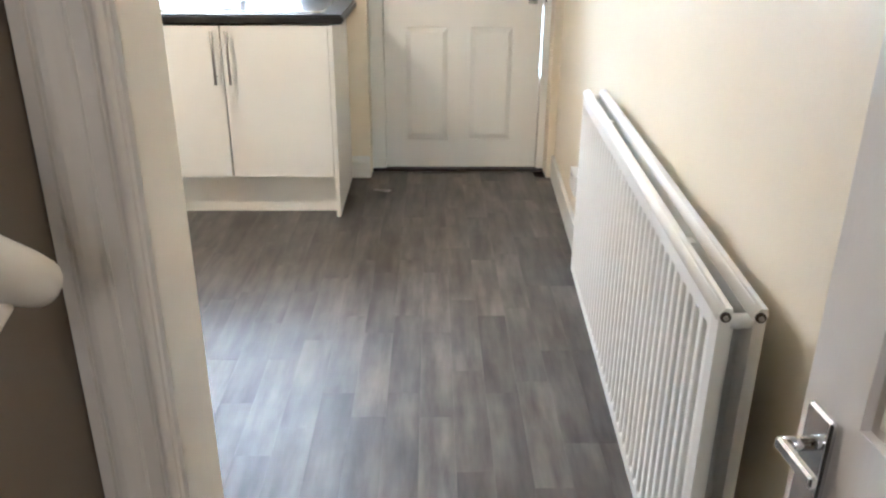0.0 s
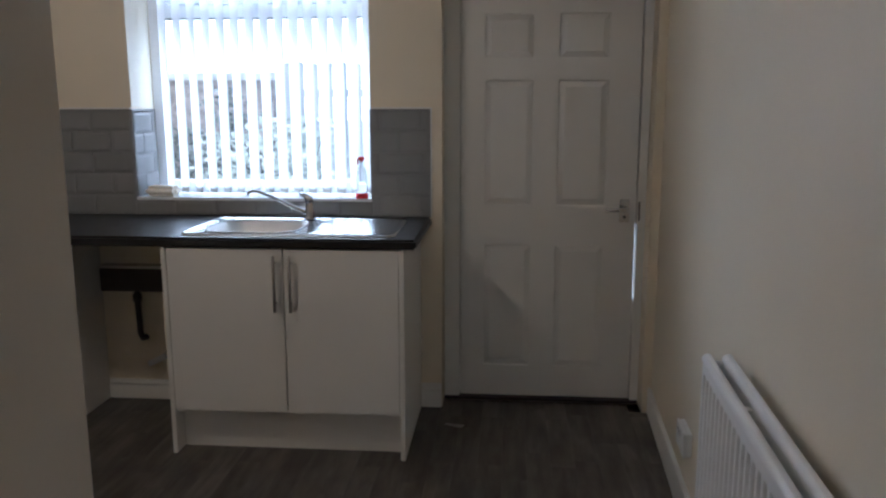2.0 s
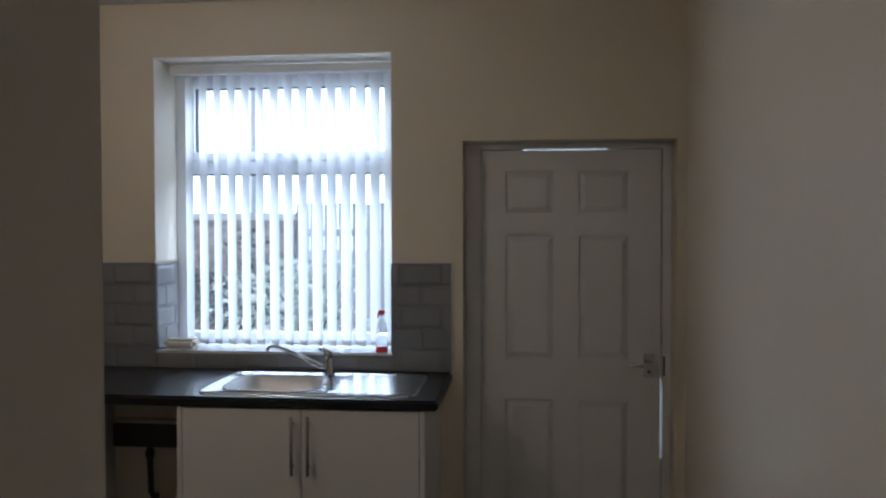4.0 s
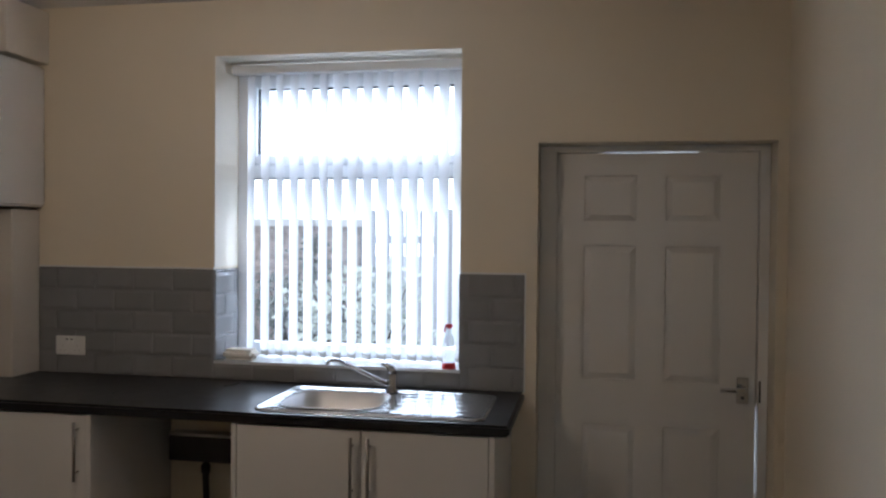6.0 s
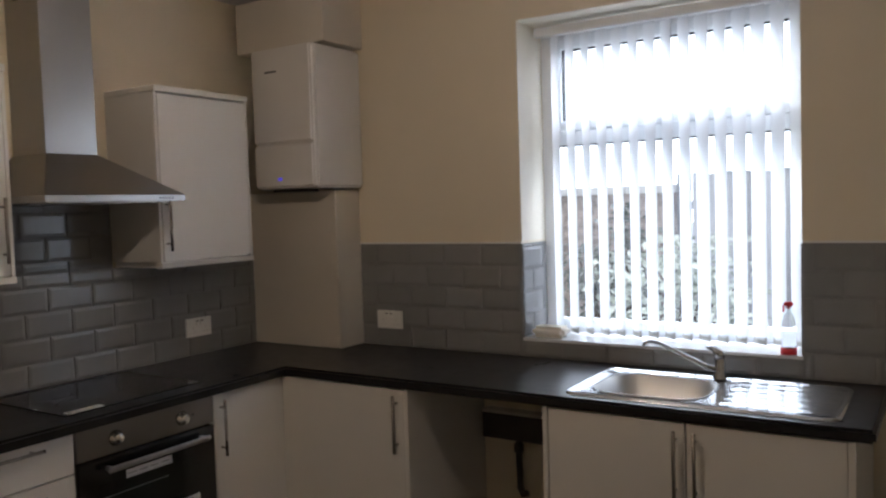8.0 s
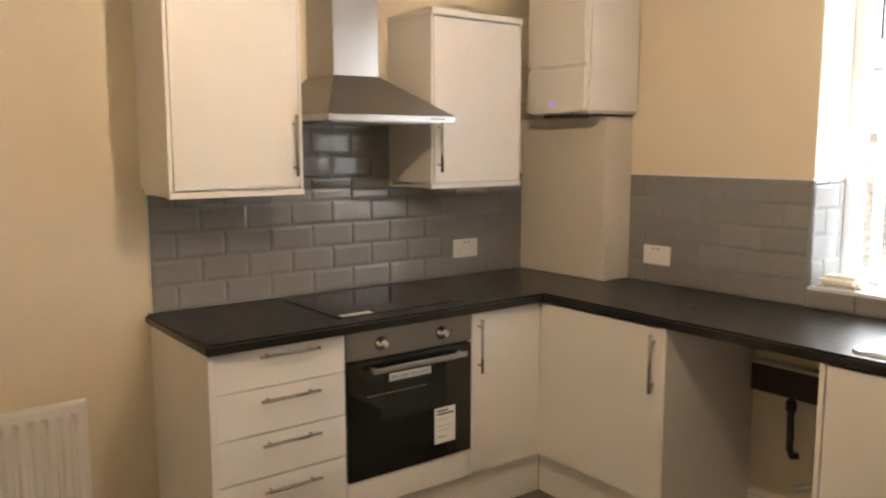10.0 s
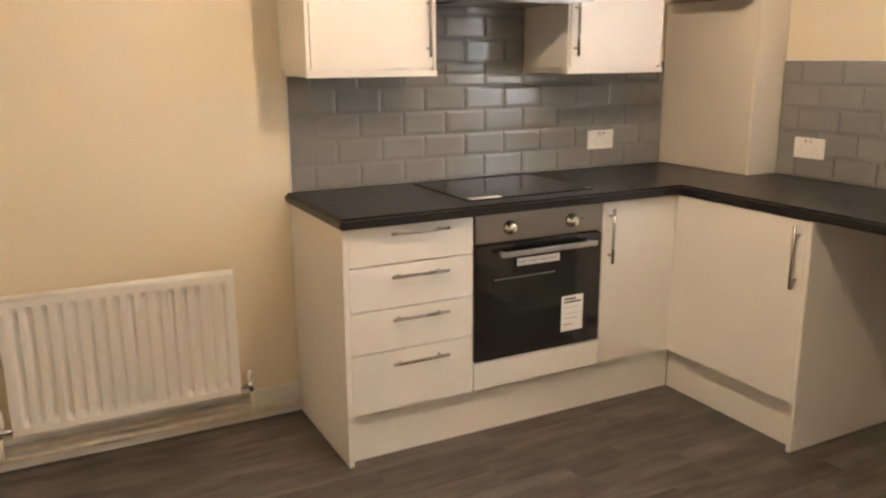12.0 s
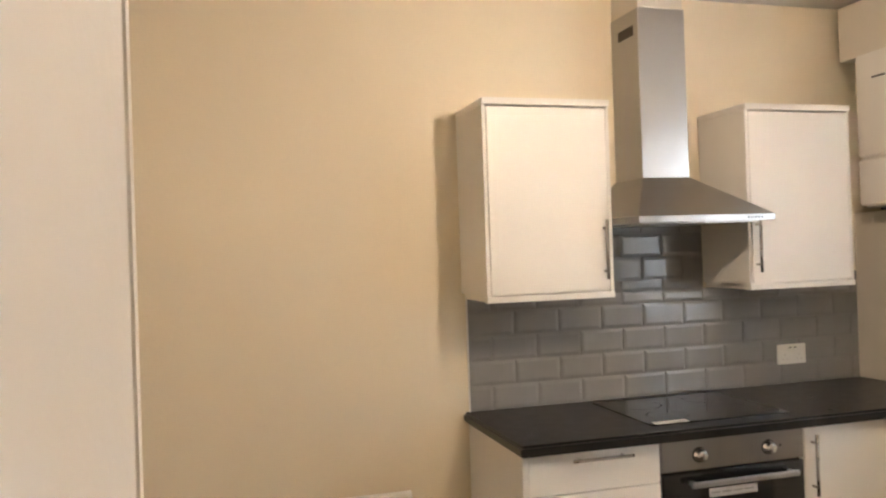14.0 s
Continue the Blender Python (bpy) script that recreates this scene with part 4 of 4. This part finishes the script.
# ---- on the sill ----
SZ = WIN[2] + 0.0062
bottle = thing("spray_bottle", "clear spray bottle with red trigger and red base", "bottle")
part("flask", spin_profile([(0.026, 0.024), (0.027, 0.10), (0.020, 0.135), (0.011, 0.155), (0.011, 0.17)], 20, (-1.292, 0.028, SZ)), BOTTLE, bottle, "clear plastic flask", True)
part("red_base", spin_profile([(0.027, 0), (0.028, 0.002), (0.028, 0.024)], 20, (-1.292, 0.028, SZ)), RED, bottle, "red lower label", True)
trig = box(-1.308, -1.276, 0.021, 0.035, SZ + 0.172, SZ + 0.188, 0.004)
add_box(trig, -1.298, -1.286, 0.022, 0.034, SZ + 0.162, SZ + 0.174, 0.003)
add_box(trig, -1.312, -1.306, 0.024, 0.032, SZ + 0.150, SZ + 0.176, 0.002)
part("trigger", trig, RED, bottle, "red trigger head")
soap = box(-2.315, -2.165, 0.02, 0.11, SZ, SZ + 0.046, 0.016, 3)
tagged(link("sponge", soap, SPONGE), "cream cleaning sponge lying on the sill", "sponge")

# ---- doorway, hall door, rail ----
door_2 = tagged(new("door_2"), "cream moulded architrave round the opening from hall to kitchen", "doorway", kind="structure")


def architrave(xa, xb, z1):
    """An upright fluted board on the hall side."""
    prof = [(0, 0.004), (0.012, 0.020), (0.165, 0.021), (0.18, 0.016), (0.205, 0.016), (0.22, 0.021), (0.27, 0.0235), (0.34, 0.0235), (0.42, 0.020), (0.49, 0.015), (0.535, 0.013), (0.55, 0.0165), (0.575, 0.0165), (0.59, 0.012), (0.76, 0.011), (0.775, 0.007), (0.80, 0.007), (0.83, 0.012), (0.865, 0.0145), (0.90, 0.0135), (0.925, 0.009), (0.94, 0.006), (0.975, 0.006), (1.0, 0.003)]
    bm = bmesh.new()
    a = [bm.verts.new((xa + (xb - xa) * u, NIB[2] - d, 0.001)) for u, d in prof]
    b = [bm.verts.new((xa + (xb - xa) * u, NIB[2] - d, z1)) for u, d in prof]
    for k in range(len(prof) - 1):
        bm.faces.new((a[k], a[k + 1], b[k + 1], b[k]))
    for r_ in (a, b):
        p, q = bm.verts.new((xa, NIB[2] - 0.0005, r_[0].co.z)), bm.verts.new((xb, NIB[2] - 0.0005, r_[0].co.z))
        bm.faces.new([*r_, q, p])
    return bm


part("architrave", architrave(-1.040, -0.939, 2.10), CREAMG, door_2, "fluted cream gloss architrave")
hall_door = thing("hall_door", "white panelled door standing open against the hall wall", "door")
W2 = 0.74
lf = slab_with_holes(0, W2, 0.01, 1.98, [(0.085, 0.33, 0.2, 0.70), (0.41, 0.655, 0.2, 0.70), (0.085, 0.33, 0.895, 1.5), (0.41, 0.655, 0.895, 1.5)], lambda u, v, t: (u, t, v), 0, 0.010)
add_box(lf, 0, W2, 0.010, 0.036, 0.01, 1.98)
lf_ob = part("door_leaf", lf, WARMD, hall_door)
for a, b, c_, d_ in ((0.085, 0.33, 0.2, 0.70), (0.41, 0.655, 0.2, 0.70), (0.085, 0.33, 0.895, 1.5), (0.41, 0.655, 0.895, 1.5)):
    part("panel", raised_panel(a, b, c_, d_, 0.001), WARMD, lf_ob)
part("handle_plate", box(0.018, 0.060, -0.009, -0.0005, 0.740, 0.885, 0.003), CHROME, lf_ob, "chrome backplate")
part("lever_post", tube([(0.036, -0.004, 0.847), (0.036, -0.038, 0.847)], 0.0075, 14), CHROME, lf_ob, "", True)
part("lever", box(0.029, 0.094, -0.042, -0.033, 0.840, 0.854, 0.0025), CHROME, lf_ob, "square chrome lever handle")
hall_door.matrix_basis = pose(-0.238, -3.362, 0, 0, 0, -85)
rail = thing("stair_handrail", "cream painted round stair handrail with a bracket", "handrail")
part("rail", tube([(-0.968, -3.335, 0.982), (-0.968, -3.345, 0.990), (-0.970, -3.37, 1.008), (-0.985, -4.6, 1.90)], [0.014, 0.024, 0.027, 0.027], 16), CREAMG, rail, "", True)
part("bracket", tube([(-1.042, -3.40, 0.955), (-1.00, -3.40, 0.955), (-0.972, -3.40, 0.995)], 0.009, 8), CREAMG, rail, "", True)

# ---- pendant lamp ----
pend = thing("pendant_lamp", "bare lit bulb on a white ceiling pendant", "lamp")
part("ceiling_rose", spin_profile([(0.045, 0), (0.05, 0.004), (0.05, 0.018), (0.012, 0.03)][::-1], 20, (LAMP[0], LAMP[1], CZ - 0.031)), PLASTIC, pend, "", True)
part("cord", tube([(LAMP[0], LAMP[1], CZ - 0.03), (LAMP[0], LAMP[1], LAMP[2] + 0.12)], 0.003, 6), PLASTIC, pend)
part("lamp_holder", spin_profile([(0.018, 0.075), (0.020, 0.08), (0.016, 0.12)], 14, LAMP), PLASTIC, pend, "", True)
bulb = part("bulb", spin_profile([(0.006, -0.052), (0.022, -0.047), (0.031, -0.03), (0.033, -0.012), (0.028, 0.012), (0.016, 0.045), (0.014, 0.074)], 18, LAMP), BULB, pend, "glowing glass bulb", True)
bulb.visible_shadow = False

# ---- yard outside ----
ground = structure("ground", box(-400, 400, -400, 800, -0.4, -0.2), YARD, "concrete back yard, lightened for glare", "ground")
yard_wall = thing("yard_wall", "brick yard wall lightened for outdoor glare, with pale coping stones", "wall")
part("brickwork", box(-7.0, -3.05, 4.6, 4.83, -0.2, 1.62), OUTW, yard_wall)
for k in range(8):
    part("coping_stone", box(-7.0 + k * 0.50, -6.51 + k * 0.50, 4.55, 4.88, 1.621, 1.70, 0.008), COPING, yard_wall)
fence = thing("yard_fence", "grey board fence at the back of the yard, lightened for glare", "fence")
for k in range(34):
    part("board", box(-3.04 + k * 0.15, -2.90 + k * 0.15, 4.7, 4.72, -0.2, 1.80 + 0.01 * math.sin(k * 2.3), 0.002), FENCE, fence)
part("rail", box(-3.04, 2.1, 4.722, 4.78, 1.45, 1.53), FENCE, fence)
sky_me = bmesh.new()
sky_me.faces.new([sky_me.verts.new(p) for p in ((-150, 60, -0.25), (150, 60, -0.25), (150, 60, 110), (-150, 60, 110))])
backdrop = structure("backdrop", sky_me, OVERCAST, "bright white overcast sky", "sky")


pole = thing("utility_pole", "grey utility pole standing beyond the yard", "pole")
part("shaft", tube([(-12.2, 30, -0.2), (-12.2, 30, 13)], [0.20, 0.15], 12), COPING, pole, "", True)


def shrub(x, y, r, h, n, seed, label, leaf):
    rg = random.Random(seed)
    s = thing("shrub", label, "shrub", at=(0, 0, 0))
    bm = bmesh.new()
    tips = []
    for k in range(9):
        a, lean = rg.uniform(0, 6.28), rg.uniform(0.1, 0.9) * r
        tip = (x + lean * math.cos(a), y + lean * math.sin(a), -0.2 + h * rg.uniform(0.6, 1.0))
        add_tube(bm, [(x, y, -0.2), (x + lean * 0.4 * math.cos(a), y + lean * 0.4 * math.sin(a), -0.2 + h * 0.4), tip], [0.022, 0.014, 0.005], 6)
        tips.append(tip)
    part("stems", bm, BARK, s)
    bm = bmesh.new()
    for k in range(n):
        t = rg.choice(tips)
        p = Vector((t[0] + rg.gauss(0, r * 0.22), t[1] + rg.gauss(0, r * 0.22), t[2] - abs(rg.gauss(0, h * 0.25))))
        q = Euler((rg.uniform(-1, 1), rg.uniform(-1, 1), rg.uniform(0, 6.28))).to_matrix()
        L = rg.uniform(0.05, 0.11)
        pts = [p + q @ Vector(u) for u in ((0, 0, 0), (L * 0.5, L * 0.28, 0.006), (L, 0, -0.004), (L * 0.5, -L * 0.28, 0.006))]
        bm.faces.new([bm.verts.new(u) for u in pts])
    crown = part("crown", bm, leaf, s)
    crown["kind"] = "stuff"
    return s


shrub(-2.55, 2.9, 0.55, 1.55, 1500, 3, "leafy garden shrub in the yard, leaves lightened as if directly lit", PALELEAF)
shrub(-3.4, 3.8, 0.6, 1.7, 1500, 8, "twiggy shrub growing along the yard wall", LEAF)

# ---- tiles on the walls ----
tile_meshes = {}


def tile_mesh(w, h):
    """A bevelled metro tile facing -y, its corner at the origin."""
    key = (round(w, 3), round(h, 3))
    if key not in tile_meshes:
        g, b, t = 0.0015, min(0.0125, w * 0.35, h * 0.35), 0.0068
        def ring(i, y):
            return [(i, y, i), (w - i, y, i), (w - i, y, h - i), (i, y, h - i)]
        vs = ring(g, -0.001) + ring(g, -0.0045) + ring(g + b, -t)
        fs = [(8, 9, 10, 11)]
        for o in (0, 4):
            fs += [(o + k, o + (k + 1) % 4, o + 4 + (k + 1) % 4, o + 4 + k) for k in range(4)]
        me = bpy.data.meshes.new("tile")
        me.from_pydata(vs, [], fs)
        me.materials.append(TILE)
        tile_meshes[key] = me
    return tile_meshes[key]


TW, TH = 0.190, 0.096


def tile_field(parent, m, u0, u1, v0, v1, first_half):
    """Tiles in running bond on a grid from the corner m, cut to the rectangle u0..u1, v0..v1."""
    for row in range(int(v0 / TH), int(v1 / TH) + 1):
        c, d = max(row * TH, v0), min((row + 1) * TH, v1)
        if d - c < 0.012:
            continue
        u = -TW / 2 if (row % 2 == 0) == first_half else 0.0
        while u < u1 - 0.012:
            a, b = max(u, u0), min(u + TW, u1)
            if b - a > 0.012:
                o = new("tile", tile_mesh(b - a, d - c))
                o.parent = parent
                o.matrix_basis = m @ pose(a, 0, c)
            u += TW


def backing(name, bm):
    return structure(name, bm, GROUT, "grey grout bed behind the wall tiles", "tiling")


E = 0.003
bk = box(WX, WX + E, -2.025, -0.182, WT, 1.336)
add_box(bk, WX, WX + E, -1.551, -0.974, 1.336, 1.62)
add_box(bk, WX, WX + E, -0.476, -0.182, 1.336, 1.381)
splash_w = backing("splashback_west", bk)
west = pose(WX + E, -2.025, WT + 0.001, 0, 0, 90)
tile_field(splash_w, west, 0, 1.843, 0, 0.435, True)
tile_field(splash_w, west, 0.474, 1.051, 0.435, 0.715, True)
tile_field(splash_w, west, 1.549, 1.843, 0.435, 0.480, True)
bk = box(-3.199, WIN[0] + 0.001, -E, 0.0, WT, 1.381)
add_box(bk, WIN[0] + 0.001, WIN[1] - 0.001, -E, 0.0, WT, 0.968)
add_box(bk, WIN[1] - 0.001, -0.975, -E, 0.0, WT, 1.381)
splash_n = backing("splashback_north", bk)
north = pose(-3.199, -E, WT + 0.001)
tile_field(splash_n, north, 0, 0.859, 0, 0.480, True)
tile_field(splash_n, north, 0.859, WIN[1] + 3.199, 0, 0.067, True)
tile_field(splash_n, north, WIN[1] + 3.199, 2.224, 0, 0.480, True)
splash_r = backing("splashback_reveal", box(WIN[0], WIN[0] + E, -0.004, 0.232, WIN[2] + 0.006, 1.381))
tile_field(splash_r, pose(WIN[0] + E, 0.0, WIN[2] + 0.007, 0, 0, 90), 0, 0.232, 0, 0.397, True)
splash_rr = backing("splashback_reveal_other", box(WIN[1] - E, WIN[1], -0.004, 0.232, WIN[2] + 0.006, 1.381))
tile_field(splash_rr, pose(WIN[1] - E, 0.232, WIN[2] + 0.007, 0, 0, -90), 0, 0.232, 0, 0.397, True)
tr = box(-3.199, WIN[0], -0.011, -0.0005, 1.382, 1.389, 0.001)
add_box(tr, WIN[1], -0.973, -0.011, -0.0005, 1.382, 1.389, 0.001)
add_box(tr, -0.974, -0.968, -0.011, -0.0005, WT, 1.389, 0.001)
add_box(tr, WX + 0.0005, WX + 0.011, -2.031, -2.026, WT, 1.336, 0.001)
structure("tile_trim", tr, PLASTIC, "thin white plastic tile trim", "trim")

# ---- floor planks ----
plank_meshes = {}


def plank(x, y, w, length):
    key = (round(w, 3), round(length, 2))
    length = key[1]
    if key not in plank_meshes:
        b = 0.0004
        vs = [(0, 0, 0), (w, 0, 0), (w, length, 0), (0, length, 0), (b, b, 0.0005), (w - b, b, 0.0005), (w - b, length - b, 0.0005), (b, length - b, 0.0005)]
        me = bpy.data.meshes.new("plank")
        me.from_pydata(vs, [], [(4, 5, 6, 7)] + [(k, (k + 1) % 4, 4 + (k + 1) % 4, 4 + k) for k in range(4)])
        me.materials.append(VINYL)
        plank_meshes[key] = me
    o = new("plank", plank_meshes[key])
    o.parent = floor
    o.location = (x, y, 0.0)


PW, PL = 0.096, 0.48
rp = random.Random(5)
x = 0.034 - PW
while x > -3.32:
    y = (-3.95 if x > -1.0 else FY) - rp.choice((0.0, 0.12, 0.24, 0.36, 0.42))
    top = 0.10 if x > -0.93 and x < -0.1 else 0.0
    while y < top:
        a, b = max(y, -3.95 if x > -1.0 else FY + 0.001), min(y + PL, top)
        under = (a > -0.52 and (x > -1.95 and x < -1.14 or x < -2.66)) or (x < -3.25 and a > -2.0)
        if b - a > 0.02 and not under:
            plank(x, a, PW, b - a)
        y += PL
    x -= PW
